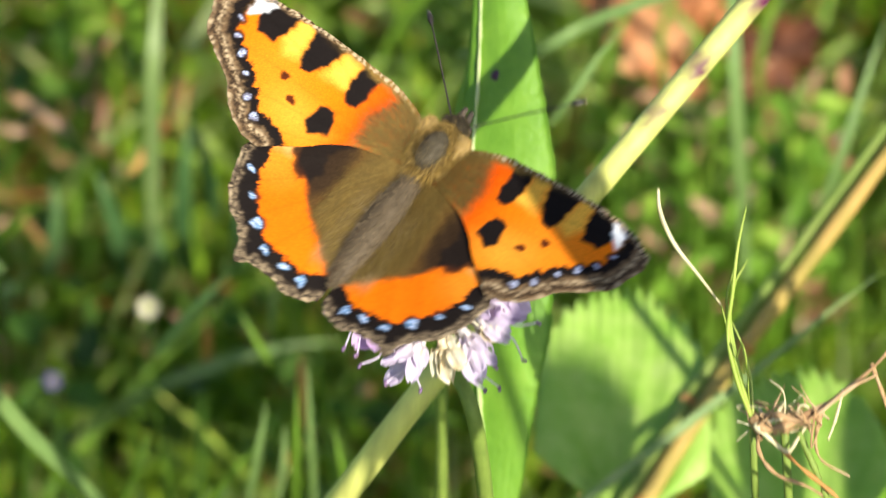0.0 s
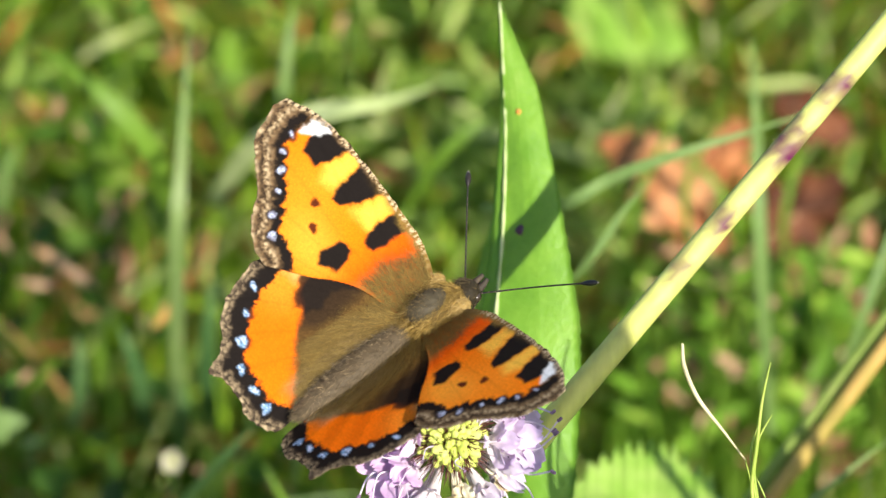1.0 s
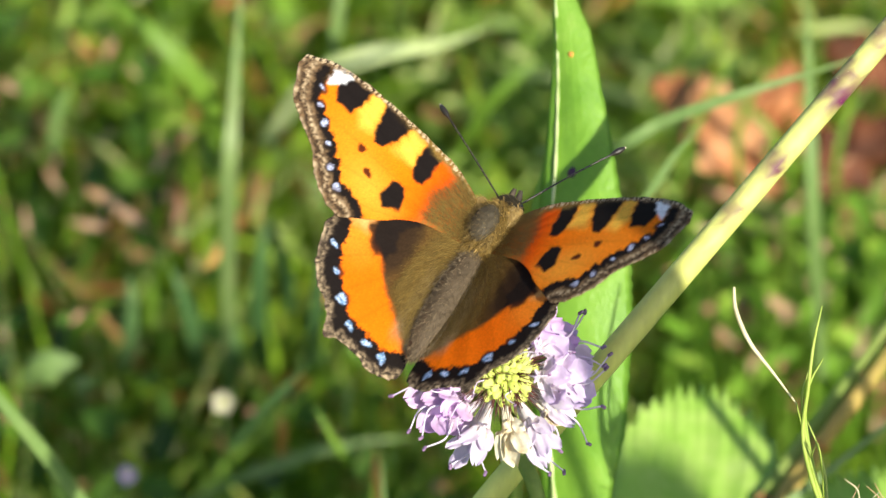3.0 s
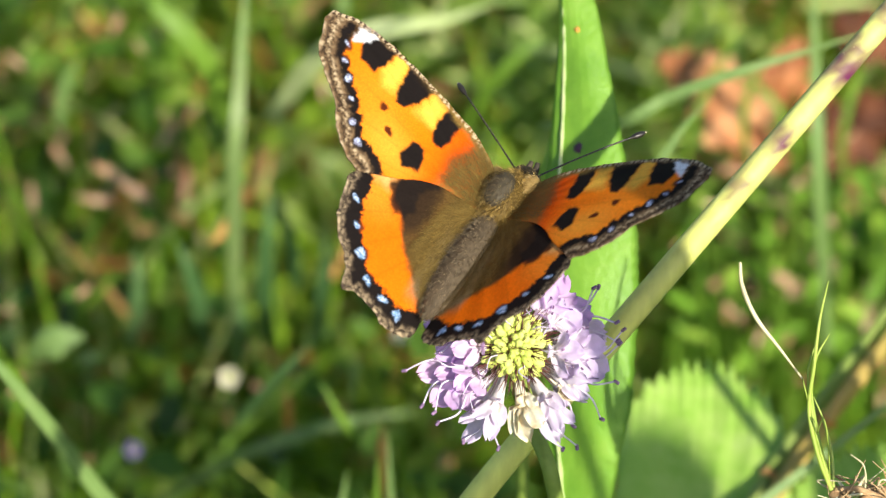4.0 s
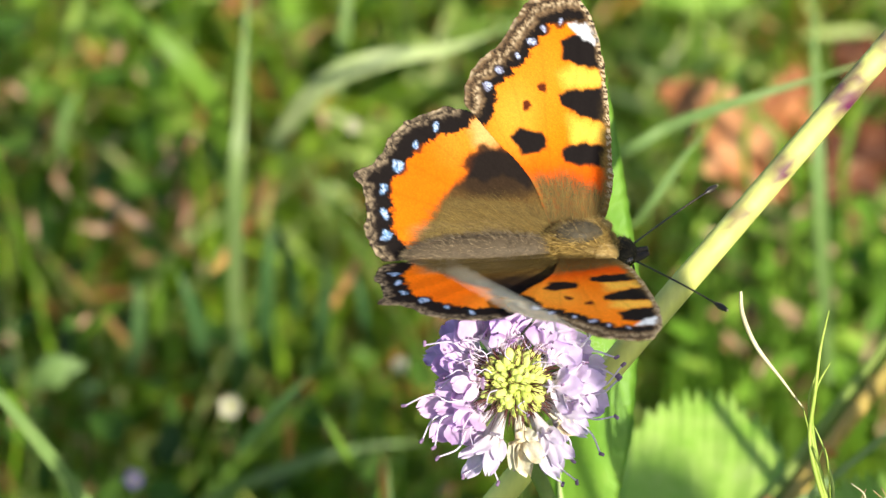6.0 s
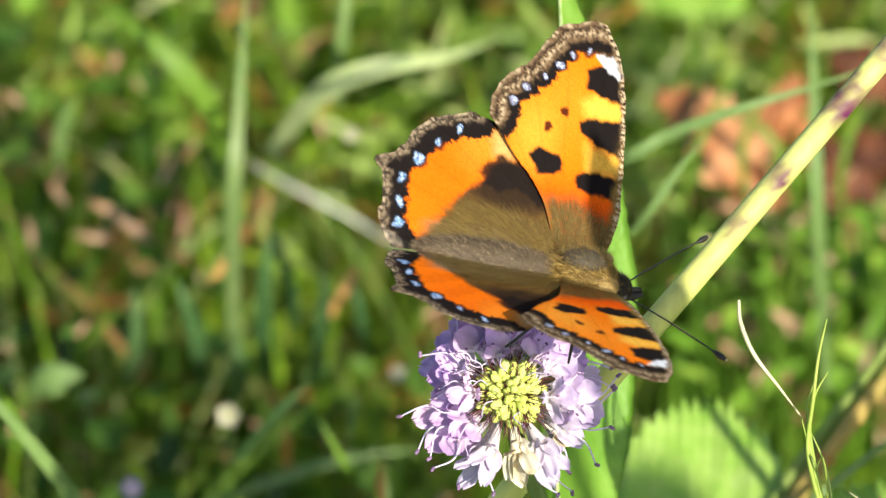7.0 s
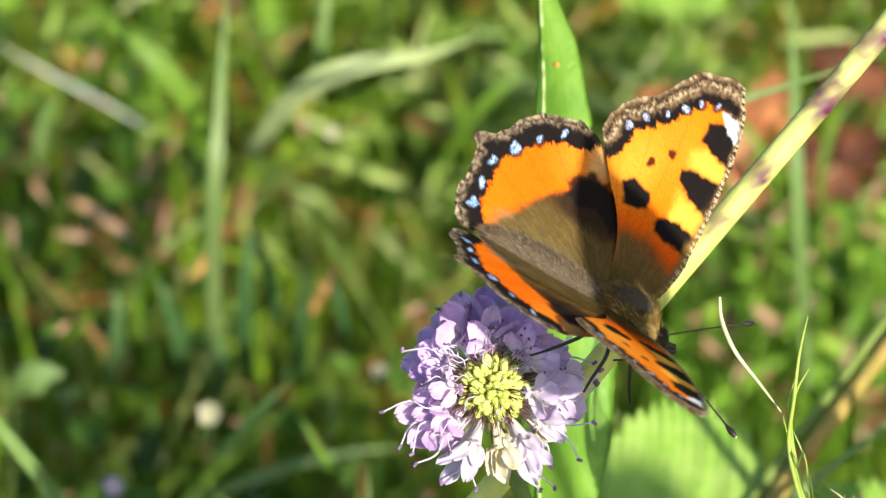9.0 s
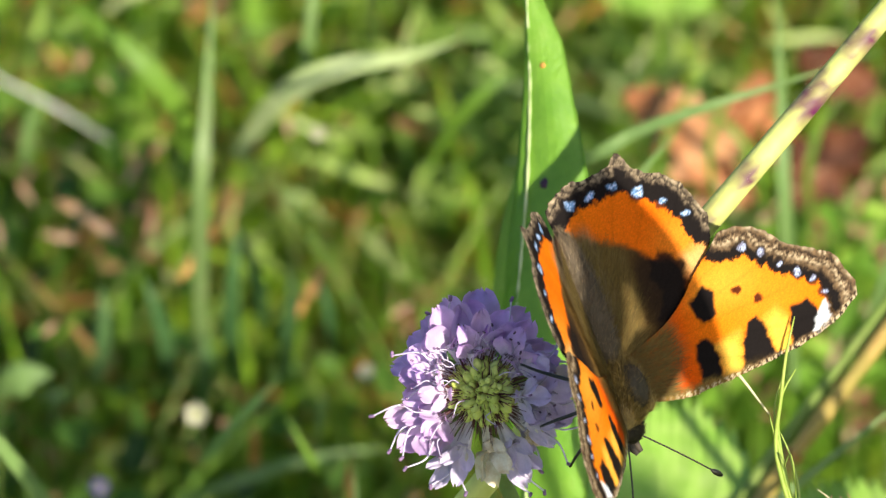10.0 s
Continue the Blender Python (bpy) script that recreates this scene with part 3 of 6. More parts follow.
def toothed_leaf(name, centre, across, along, face, width, length, label, teeth=9, seed=1, foot_lean=(0, 0.04), bite=0.09):
    """A pleated leaf with a saw-toothed rim, veins sunk between the pleats, on a thin stalk."""
    foot = down_to_ground(centre, *foot_lean)
    top = thing(name, label, "leaf", foot, "toothed leaves")
    rows, cols = 46, 61
    verts, faces = [], []
    rnd = random.Random(seed)
    for layer in (0, 1):
        for j in range(rows):
            f = j / (rows - 1)                         # foot to tip
            for i in range(cols):
                x = i / (cols - 1) * 2 - 1
                round_top = math.sqrt(max(0, 1 - x * x))
                saw = abs(((x * teeth * 0.8 + 0.1 * math.sin(x * 5)) % 1) - 0.5) * 2
                reach = (0.30 + 0.70 * round_top ** 0.7) * (1 + bite * (saw - 0.5) * f ** 3 + 0.03 * noise.noise((x * 3, seed, 0)))
                y = f * reach
                edge = (0.25 + 0.75 * min(1, f * 1.6) ** 0.7) * (1 + 0.05 * (abs(((f * teeth * 0.8) % 1) - 0.5) - 0.25) * (abs(x) > 0.9))
                pleat = 0.010 * (0.5 + 0.5 * math.cos(2 * math.pi * (abs(x) * teeth * 0.34 - 0.9 * f))) ** 2 * (0.25 + 0.75 * f) * (0.5 + 0.5 * min(1, abs(x) * 5))
                cup = 0.12 * x * x - 0.10 * f * f + 0.02 * noise.noise((x * 2, f * 2, seed))
                p = across * (x * width / 2 * edge) + along * (y * length - length * 0.45) + face * (length * (pleat + cup) - layer * 0.0002)
                verts.append(centre + p - foot)
    n = rows * cols
    for j in range(rows - 1):
        for i in range(cols - 1):
            a = j * cols + i
            faces.append((a, a + 1, a + cols + 1, a + cols))
            faces.append((n + a, n + a + cols, n + a + cols + 1, n + a + 1))
    for j in range(rows - 1):
        for i in (0, cols - 1):
            a = j * cols + i
            quad = (a, a + cols, n + a + cols, n + a)
            faces.append(quad if i == 0 else quad[::-1])
    for i in range(cols - 1):
        a = (rows - 1) * cols + i
        faces.append((a, a + 1, n + a + 1, n + a))
    part("blade", mesh_of("blade", verts, faces, BERRY_LEAF), top)
    low = centre - along * length * 0.45 - foot
    v, f = rings(curve_points([low, low * 0.55 + face * 0.004, Vector((0, 0, 0))], 8), lambda t: 0.0007 + 0.0004 * t)
    part("leaf_stalk", mesh_of("leaf_stalk", v, f, SCAPE), top)


TILT = (-AWAY * 0.9 + UPWARD * 0.45).normalized()
toothed_leaf("strawberry_leaf", spot(26.63, -23.37, 115), (RIGHT * 0.99 - UPWARD * 0.12).normalized(), (UPWARD + RIGHT * 0.05 + AWAY * 0.4).normalized(), TILT, 0.0198, 0.0280, "bright green pleated strawberry leaf with toothed rim", 9, 1)
toothed_leaf("strawberry_leaf", spot(44.34, -29.94, 130), (RIGHT * 0.95 + UPWARD * 0.2).normalized(), (UPWARD - RIGHT * 0.2 + AWAY * 0.35).normalized(), TILT, 0.0214, 0.0240, "lower strawberry leaf, half in shade", 9, 2)
# out of view, added to throw a toothed shadow on the first leaf
toothed_leaf("strawberry_leaf", spot(127.40, -42.80, -85), (RIGHT * 0.94 - UPWARD * 0.34).normalized(), (UPWARD * 0.94 + RIGHT * 0.34).normalized(), TILT, 0.0160, 0.0172, "unseen strawberry leaf that shades the first one", 6, 4, (0, 0.04), 0.30)
toothed_leaf("strawberry_leaf", spot(24.63, 31.20, 330), (RIGHT * 0.95 - UPWARD * 0.1).normalized(), (UPWARD * 0.9 - RIGHT * 0.2 + AWAY * 0.4).normalized(), TILT, 0.0158, 0.0142, "pale yellow-green leaf lying in the sun", 7, 3)


def dead_leaf(centre, size, label, seed, turn=0.0, mat=DEAD, slim=1.0):
    """A curled dry leaf lying in the grass, with lobes, a midrib and torn edges."""
    rows, cols = 30, 26
    verts, faces = [], []
    side = (RIGHT * math.cos(turn) + UPWARD * math.sin(turn)).normalized()
    along = (UPWARD * math.cos(turn) - RIGHT * math.sin(turn)).normalized()
    for layer in (0, 1):
        for j in range(rows):
            f = j / (rows - 1)
            lobe = 0.55 + 0.45 * abs(math.sin(f * math.pi * 3.5 + seed))
            w = math.sin(math.pi * (0.06 + 0.9 * f)) ** 0.7 * lobe
            for i in range(cols):
                x = i / (cols - 1) * 2 - 1
                z = 0.22 * x * x * math.sin(f * 4 + seed) + 0.10 * noise.noise((x * 1.6, f * 3, seed)) + 0.16 * math.sin(f * 3 + seed)
                z += 0.02 * abs(math.sin(x * 9 + f * 4))
                verts.append(side * (x * w * size * 0.5 * slim) + along * ((f - 0.5) * size * 1.3) - AWAY * (z * size) + AWAY * (layer * 0.0003))
    n = rows * cols
    for j in range(rows - 1):
        for i in range(cols - 1):
            a = j * cols + i
            faces.append((a, a + 1, a + cols + 1, a + cols))
            faces.append((n + a, n + a + cols, n + a + cols + 1, n + a + 1))
        for i in (0, cols - 1):
            a = j * cols + i
            faces.append((a, a + cols, n + a + cols, n + a) if i == 0 else (n + a, n + a + cols, a + cols, a))
    top = thing("dead_leaf", label, "dead leaf", centre, "fallen leaves")
    part("blade", mesh_of("blade", verts, faces, mat), top)
    v, f = rings(curve_points([along * (size * k) - AWAY * (size * (0.16 * math.sin((k + 0.5) * 2.3 + seed) - 0.01)) for k in (-0.85, -0.5, -0.2, 0.2, 0.55)], 6), lambda t: size * slim * (0.02 - 0.014 * t))
    part("midrib", mesh_of("midrib", v, f, ROOT), top, "brown midrib and stalk")
    return top


for at, size, label, seed, turn in (
    (spot(29.49, 14.63, 250), 0.0116, "curled orange-brown oak leaf caught in the grass", 1.0, 0.5),
    (spot(25.26, 18.34, 256), 0.0066, "small rust-brown dead leaf beside the oak leaf", 0.5, 1.2),
    (spot(34.91, 18.34, 258), 0.0068, "pale orange dead leaf under the stem", 0.2, -0.4),
    (spot(32.91, 10.23, 256), 0.0050, "salmon-brown dead leaf in the grass", 4.4, 0.9),
    (spot(42.34, 12.34, 255), 0.0105, "dark brown curled dead leaf", 3.1, -0.9),
    (spot(38.06, 14.34, 262), 0.0056, "small pale brown dead leaf", 5.0, 0.2),
    (spot(43.49, 21.77, 250), 0.0081, "brown dead leaf among the green", 0.4, 1.1),
    (spot(-30.80, 6.20, 250), 0.0044, "pinkish brown scrap of dead leaf", 1.6, 1.0),
    (spot(-33.30, 8.10, 262), 0.0042, "pale brown scrap of dead leaf", 4.2, 1.15),
    (spot(-35.20, 5.40, 258), 0.0036, "tan scrap of dead leaf", 0.7, 1.4),
    (spot(-27.70, 11.90, 266), 0.0030, "small orange scrap of dead leaf", 2.4, -0.5),
    (spot(-41.37, 5.77, 262), 0.0030, "brown scrap of dead leaf in the tuft", 2.9, 0.1),
    (spot(-38.51, 9.77, 264), 0.0027, "orange scrap of dead leaf in the tuft", 3.3, 0.6),
    (spot(-30.51, 20.91, 268), 0.0019, "tiny orange scrap of dead leaf", 1.2, 0.6),
    (spot(-43.09, 19.49, 268), 0.0025, "small orange-brown scrap of dead leaf", 5.5, 0.9),
    (spot(-11.94, 16.63, 262), 0.0024, "rusty scrap of dead leaf under a blade", 0.1, 0.2),
    (spot(29.49, -5.94, 255), 0.0028, "orange scrap of dead leaf on the herbs", 3.6, 0.8),
    (spot(32.34, -8.51, 255), 0.0030, "pale scrap of dead leaf on the herbs", 0.9, -0.4),
    (spot(35.20, -3.37, 260), 0.0026, "tan scrap of dead leaf on the herbs", 2.7, 0.5),
    (spot(43.20, -6.80, 250), 0.0034, "orange scrap of dead leaf by the stalk", 1.9, -0.2),
    (spot(-43.94, -19.94, 255), 0.0032, "brown dead leaf half under the grass", 2.0, 0.4),
    (spot(-36.80, -15.94, 255), 0.0019, "reddish scrap of dead leaf in the shade", 4.9, 1.3),
):
    dead_leaf(at, size, label, seed, turn, DARK_DEAD if label.startswith(("dark", "brown dead")) else LITTER if size < 0.0045 else DEAD, 0.34 if size < 0.0045 else 1.0)

# single blades that stand out from the tufts
for points, width, mat, label in (
    ([spot(-20.91, -10.23, 235), spot(-20.80, 8.63, 200), spot(-20.34, 17.20, 195), spot(-19.37, 32.06, 190)], 0.0019, PALE_BLADE, "pale green upright grass blade"),
    ([spot(-10.40, 18.60, 236), spot(-10.10, 22.60, 226), spot(-9.60, 27.60, 221), spot(-8.80, 34.00, 220)], 0.0018, PALE_BLADE, "pale green grass blade beside another"),
    ([spot(-25.94, -32.51, 130), spot(-33.66, -25.20, 120), spot(-39.09, -18.23, 112), spot(-44.80, -11.37, 105), spot(-52.23, -3.37, 100)], 0.0018, PALE_BLADE, "light green grass blade slanting through the tuft"),
    ([spot(-41.20, -15.90, 125), spot(-43.10, -12.60, 118), spot(-45.40, -8.60, 112), spot(-49.20, -2.40, 110)], 0.0012, BLADE, "dark green grass blade beside the light one"),
    ([spot(10.06, 12.91, 150), spot(17.49, 12.91, 120), spot(23.20, 15.77, 115), spot(29.49, 18.06, 112), spot(36.91, 20.34, 110), spot(48.91, 24.06, 105)], 0.0014, PALE_BLADE, "blue-green grass blade arching over dead leaves"),
    ([spot(19.20, 5.49, 120), spot(21.49, 8.17, 116), spot(24.34, 12.34, 114), spot(27.31, 15.77, 112)], 0.0010, PALE_BLADE, "short pale grass tip"),
    ([spot(39.20, -10.23, 200), spot(38.34, 6.34, 180), spot(37.94, 18.34, 175), spot(37.49, 30.34, 170)], 0.0017, PALE_BLADE, "pale upright grass stalk behind the stem"),
    ([spot(-29.94, -26.23, 250), spot(-21.37, -21.09, 235), spot(-15.09, -18.69, 230), spot(-8.23, -16.80, 228), spot(-1.37, -16.06, 230)], 0.0015, PALE_BLADE, "pale grass blade lying low in the shade"),
    ([spot(-8.60, -19.20, 175), spot(-10.10, -16.60, 170), spot(-12.30, -12.80, 168)], 0.0009, BLADE, "short upright tip of a grass blade"),
    ([spot(-17.20, 13.40, 222), spot(-13.70, 18.40, 212), spot(-10.00, 21.20, 208), spot(-5.40, 22.70, 208), spot(0.60, 23.60, 212), spot(6.40, 25.60, 220)], 0.0027, SUNNY_BLADE, "broad arching grass blade, sunlight in its pale green"),
    ([spot(-21.60, 12.60, 232), spot(-23.10, 18.30, 224), spot(-26.50, 22.90, 220), spot(-30.80, 26.50, 220), spot(-36.20, 30.20, 224)], 0.0028, BLADE, "broad green grass blade"),
    ([spot(-17.94, 10.91, 230), spot(-19.37, 6.34, 225), spot(-21.94, 2.34, 222), spot(-23.94, 0.06, 222)], 0.0013, STRAW, "orange dry grass blade hanging down"),
    ([spot(-8.23, 2.34, 235), spot(-9.94, -0.51, 232), spot(-11.37, -3.37, 232)], 0.0013, STRAW, "short orange dry grass blade"),
    ([spot(-5.37, -25.09, 190), spot(-5.83, -20.51, 185), spot(-5.94, -17.09, 185)], 0.0014, STRAW, "thin orange dry grass tip"),
    ([spot(19.77, -34.80, 106), spot(24.34, -31.09, 106), spot(34.11, -24.00, 108), spot(39.77, -19.66, 108), spot(46.63, -14.23, 107), spot(53.43, -9.09, 106)], 0.0011, PALE_BLADE, "thin grey-green grass blade across the leaves"),
    ([spot(-20.80, -17.40, 184), spot(-16.50, -12.60, 174), spot(-12.60, -8.80, 170)], 0.0011, SHADE_BLADE, "thin grass blade with shade in its colour"),
    ([spot(-28.40, -11.00, 262), spot(-31.60, -6.40, 252), spot(-35.00, -2.30, 248), spot(-39.20, 2.40, 246)], 0.0010, BROWN_BLADE, "brown dry blade slanting through the shaded tuft"),
    ([spot(-28.70, -6.00, 256), spot(-28.60, -2.20, 250), spot(-28.10, 1.80, 248)], 0.0012, BLADE, "short yellow-green blade in the tuft"),
    ([spot(-15.60, -18.00, 214), spot(-15.40, -15.60, 210), spot(-15.50, -13.60, 210)], 0.0011, STRAW, "short orange dry blade in the shade"),
    ([spot(-3.90, -22.40, 190), spot(-4.20, -19.00, 186), spot(-4.10, -16.40, 186)], 0.0009, BLADE, "thin bright green tip beside a dry one"),
    ([spot(-27.20, 4.60, 250), spot(-26.30, 8.60, 246), spot(-26.90, 12.20, 246)], 0.0012, BROWN_BLADE, "tan dry blade standing in the tuft"),
    ([spot(-38.60, 12.80, 262), spot(-38.10, 16.40, 258), spot(-36.60, 20.00, 256)], 0.0016, PALE_BLADE, "pale green blade tip in the tuft"),
    ([spot(2.30, 12.60, 250), spot(5.60, 17.60, 242), spot(9.00, 20.80, 240), spot(12.00, 22.80, 242)], 0.0016, BLADE, "green blade slanting behind the folded leaf"),
    # SHADE_BLADE blades from here on are added to darken the tuft like shade
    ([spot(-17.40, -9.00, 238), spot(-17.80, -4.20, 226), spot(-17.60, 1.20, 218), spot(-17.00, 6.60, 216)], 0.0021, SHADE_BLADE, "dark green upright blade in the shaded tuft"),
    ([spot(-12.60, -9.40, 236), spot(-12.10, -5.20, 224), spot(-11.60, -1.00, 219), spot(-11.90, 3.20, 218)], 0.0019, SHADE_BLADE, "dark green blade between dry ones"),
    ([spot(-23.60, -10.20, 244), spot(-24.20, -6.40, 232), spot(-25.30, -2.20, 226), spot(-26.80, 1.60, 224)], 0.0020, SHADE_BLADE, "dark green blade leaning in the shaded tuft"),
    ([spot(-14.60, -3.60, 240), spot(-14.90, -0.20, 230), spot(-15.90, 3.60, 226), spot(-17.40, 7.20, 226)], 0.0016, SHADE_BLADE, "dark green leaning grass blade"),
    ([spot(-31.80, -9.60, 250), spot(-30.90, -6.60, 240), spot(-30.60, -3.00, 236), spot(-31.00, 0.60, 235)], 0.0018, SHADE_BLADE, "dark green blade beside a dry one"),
    ([spot(-36.20, -5.80, 232), spot(-34.30, -3.70, 228), spot(-32.20, -1.60, 226)], 0.0008, BLADE, "thin yellow-green blade in the tuft"),
    ([spot(-9.10, -15.40, 200), spot(-8.80, -12.60, 196), spot(-8.30, -10.20, 195)], 0.0008, PALE_BLADE, "thin pale tip in the shaded grass"),
    ([spot(-2.20, -4.60, 232), spot(-1.90, -1.60, 226), spot(-1.50, 1.60, 224)], 0.0011, BLADE, "thin green blade behind the flower"),
    ([spot(-21.00, -12.20, 236), spot(-20.10, -8.20, 226), spot(-20.40, -4.00, 222)], 0.0015, SHADE_BLADE, "short shade-toned blade in the tuft"),
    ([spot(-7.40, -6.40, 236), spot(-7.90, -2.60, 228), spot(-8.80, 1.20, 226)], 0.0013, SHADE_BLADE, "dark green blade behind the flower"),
    ([spot(-6.60, -33.00, 151), spot(-6.50, -27.00, 141), spot(-6.30, -20.00, 137)], 0.0009, BLADE, "thin bright green upright blade in the shade"),
    ([spot(-4.60, -33.40, 155), spot(-5.00, -26.00, 145), spot(-5.40, -17.60, 141)], 0.0008, PALE_BLADE, "thin pale upright blade in the shade"),
    ([spot(-8.40, -32.40, 147), spot(-7.80, -28.20, 141), spot(-7.60, -24.40, 139)], 0.0008, PALE_BLADE, "short thin pale blade in the shade"),
    ([spot(-15.80, -33.20, 151), spot(-13.20, -29.60, 145), spot(-10.40, -26.60, 143)], 0.0008, BLADE, "thin green blade leaning low"),
    ([spot(-19.00, -33.60, 153), spot(-19.30, -29.20, 147), spot(-19.80, -25.20, 145)], 0.0009, BLADE, "thin green blade standing low"),
    ([spot(-1.20, -33.40, 151), spot(-1.90, -28.60, 145), spot(-2.80, -24.40, 143)], 0.0008, BLADE, "thin green blade under the flower"),
    ([spot(-11.60, -33.60, 153), spot(-10.40, -27.60, 145), spot(-9.40, -21.80, 142)], 0.0009, PALE_BLADE, "thin pale blade rising from the shade"),
    ([spot(-24.60, -33.20, 155), spot(-22.60, -29.20, 149), spot(-21.20, -24.60, 147)], 0.0008, BLADE, "thin green blade crossing a broad one"),
    ([spot(46.00, -5.20, 176), spot(48.60, 1.60, 170), spot(51.00, 8.60, 168), spot(53.60, 16.20, 168)], 0.0012, PALE_BLADE, "slender grass blade behind the slanting stalks"),
    ([spot(24.63, 8.06, 245), spot(26.06, 14.34, 238), spot(28.91, 20.06, 235), spot(31.20, 23.49, 235)], 0.0010, BLADE, "thin green blade before the dead leaves"),
    ([spot(31.20, 8.63, 245), spot(30.63, 13.77, 238), spot(32.06, 18.34, 236), spot(35.20, 21.77, 236)], 0.0009, BLADE, "thin green blade before the dead leaves"),
    ([spot(36.34, 8.06, 245), spot(35.20, 12.63, 238), spot(32.34, 16.63, 236), spot(27.77, 18.34, 238)], 0.0011, BLADE, "green blade bent over the dead leaves"),
    ([spot(40.91, 6.34, 245), spot(40.63, 11.49, 238), spot(42.06, 16.63, 236), spot(44.80, 20.06, 236)], 0.0010, BLADE, "thin green blade before the dead leaves"),
):
    grass_blade(points, width, mat, label)


grass_blade([spot(-41.60, -10.60, 216), spot(-40.00, -9.40, 213), spot(-38.20, -8.70, 212), spot(-35.90, -8.50, 212)], 0.0042, PALE_BLADE, "small oval pale green leaf in the shaded grass", 0.2, 0.5, 0.4, 0.3, None, "leaf", "small_leaf", "small leaves in the grass")


def tan_stalk(shift, radius, mat, label, joints):
    """A thick stalk that slants up through the leaves."""
    pts = [p + shift for p in (spot(23.20, -40.51, 105), spot(28.40, -32.11, 108), spot(35.83, -20.57, 113), spot(40.91, -13.66, 112), spot(46.63, -6.11, 110), spot(54.63, 4.63, 108))]
    foot = down_to_ground(pts[0], -0.01, 0.03)
    top = thing("slanting_stalk", label, "stalk", foot, "slanting stalks")
    line = [foot + (pts[0] - foot) * k / 5 - foot for k in range(5)] + [q - foot for q in curve_points(pts, 10)]
    v, f = rings(line, lambda t: radius * (1 - 0.2 * t + 0.06 * math.sin(t * 31)), 12)
    part("stalk", mesh_of("stalk", v, f, mat), top)
    for k in joints:
        v, f = rings([line[k].lerp(line[k + 1], 0.2), line[k].lerp(line[k + 1], 0.5), line[k].lerp(line[k + 1], 0.8)], lambda t: radius * 1.12, 12)
        part("joint", mesh_of("joint", v, f, STRAW), top, "swollen brown joint")


tan_stalk(RIGHT * 0.0004 - UPWARD * 0.0004, 0.0011, TAN, "dry tan stalk slanting upward beside a green one", (14, 30))
tan_stalk(RIGHT * -0.0009 + UPWARD * 0.0007 + AWAY * 0.002, 0.0010, SCAPE, "olive-green stalk slanting upward beside a dry one", (22,))


def small_blossom(at, size, label, petals=WHITE_BLOSSOM, name="small_white_flower"):
    """A tiny flower deep in the grass: five cupped petals round a yellow eye."""
    top = thing(name, label, "flower", at, "small flowers in the grass")
    for k in range(5):
        a = 2 * math.pi * k / 5 + at[0] * 900
        d = RIGHT * math.cos(a) + UPWARD * math.sin(a)
        s = RIGHT * -math.sin(a) + UPWARD * math.cos(a)
        line = [d * (size * f) - AWAY * (size * 0.35 * f * f) for f in (0.08, 0.3, 0.6, 0.85, 1.0)]
        v, f = blade_geometry(line, lambda t: size * (0.3 + 0.75 * math.sin(math.pi * min(1, t * 0.85 + 0.1))), -AWAY + d * 0.01, 0.2, 0.0001)
        part("petal", mesh_of("petal", v, f, petals), top)
    v, f = rings([AWAY * 0.0004, -AWAY * 0.0003, -AWAY * 0.0006], lambda t: size * 0.24 * (1 - 0.4 * t), 8)
    part("eye", mesh_of("eye", v, f, BUD), top, "yellow centre")
    foot = down_to_ground(at) - Vector(at)
    v, f = rings(curve_points([AWAY * 0.0003, foot * 0.5 + Vector((0.002, 0.001, 0)), foot], 6), lambda t: 0.00010)
    part("stalk", mesh_of("stalk", v, f, HERB), top)


small_blossom(spot(-21.37, -12.63, 170), 0.0014, "small cream-white flower deep in the grass")
small_blossom(spot(-8.91, 15.77, 225), 0.0009, "small white flower in the sunlit tuft")
small_blossom(spot(-4.11, -8.40, 190), 0.0010, "tiny white flower half hidden by grass")
small_blossom(spot(-31.09, -19.94, 190), 0.0012, "small violet flower deep in the shaded grass", VIOLET_BLOSSOM, "small_violet_flower")


def thin_curl():
    """A bleached thread of grass, curved."""
    tip = [spot(30.29, -0.97, -1), spot(30.51, -3.37, -1), spot(31.89, -6.57, 0), spot(34.51, -10.00, 1), spot(36.57, -12.74, 2)]
    foot = down_to_ground(spot(39.66, -24.40, 1), 0.002, 0.022)
    top = thing("bleached_grass_thread", "thin bleached cream grass thread, curved", "dry grass", foot)
    line = [q - foot for q in curve_points(tip, 10)]
    v, f = rings(line, lambda t: 0.00009 + 0.00014 * math.sin(math.pi * min(1, t + 0.12)), 8)
    part("thread", mesh_of("thread", v, f, CREAM), top)
    low = line[-1]
    v, f = rings(curve_points([low, spot(37.14, -15.09, 2) - foot, spot(37.71, -18.80, 2) - foot, spot(39.43, -24.06, 2) - foot, (spot(39.66, -24.40, 2) - foot) * 0.5 + Vector((0.003, 0.002, 0)), Vector((0, 0, 0))], 8), lambda t: 0.00008, 6)
    part("dark_stem", mesh_of("dark_stem", v, f, TWIG), top, "hair-thin green foot")


thin_curl()


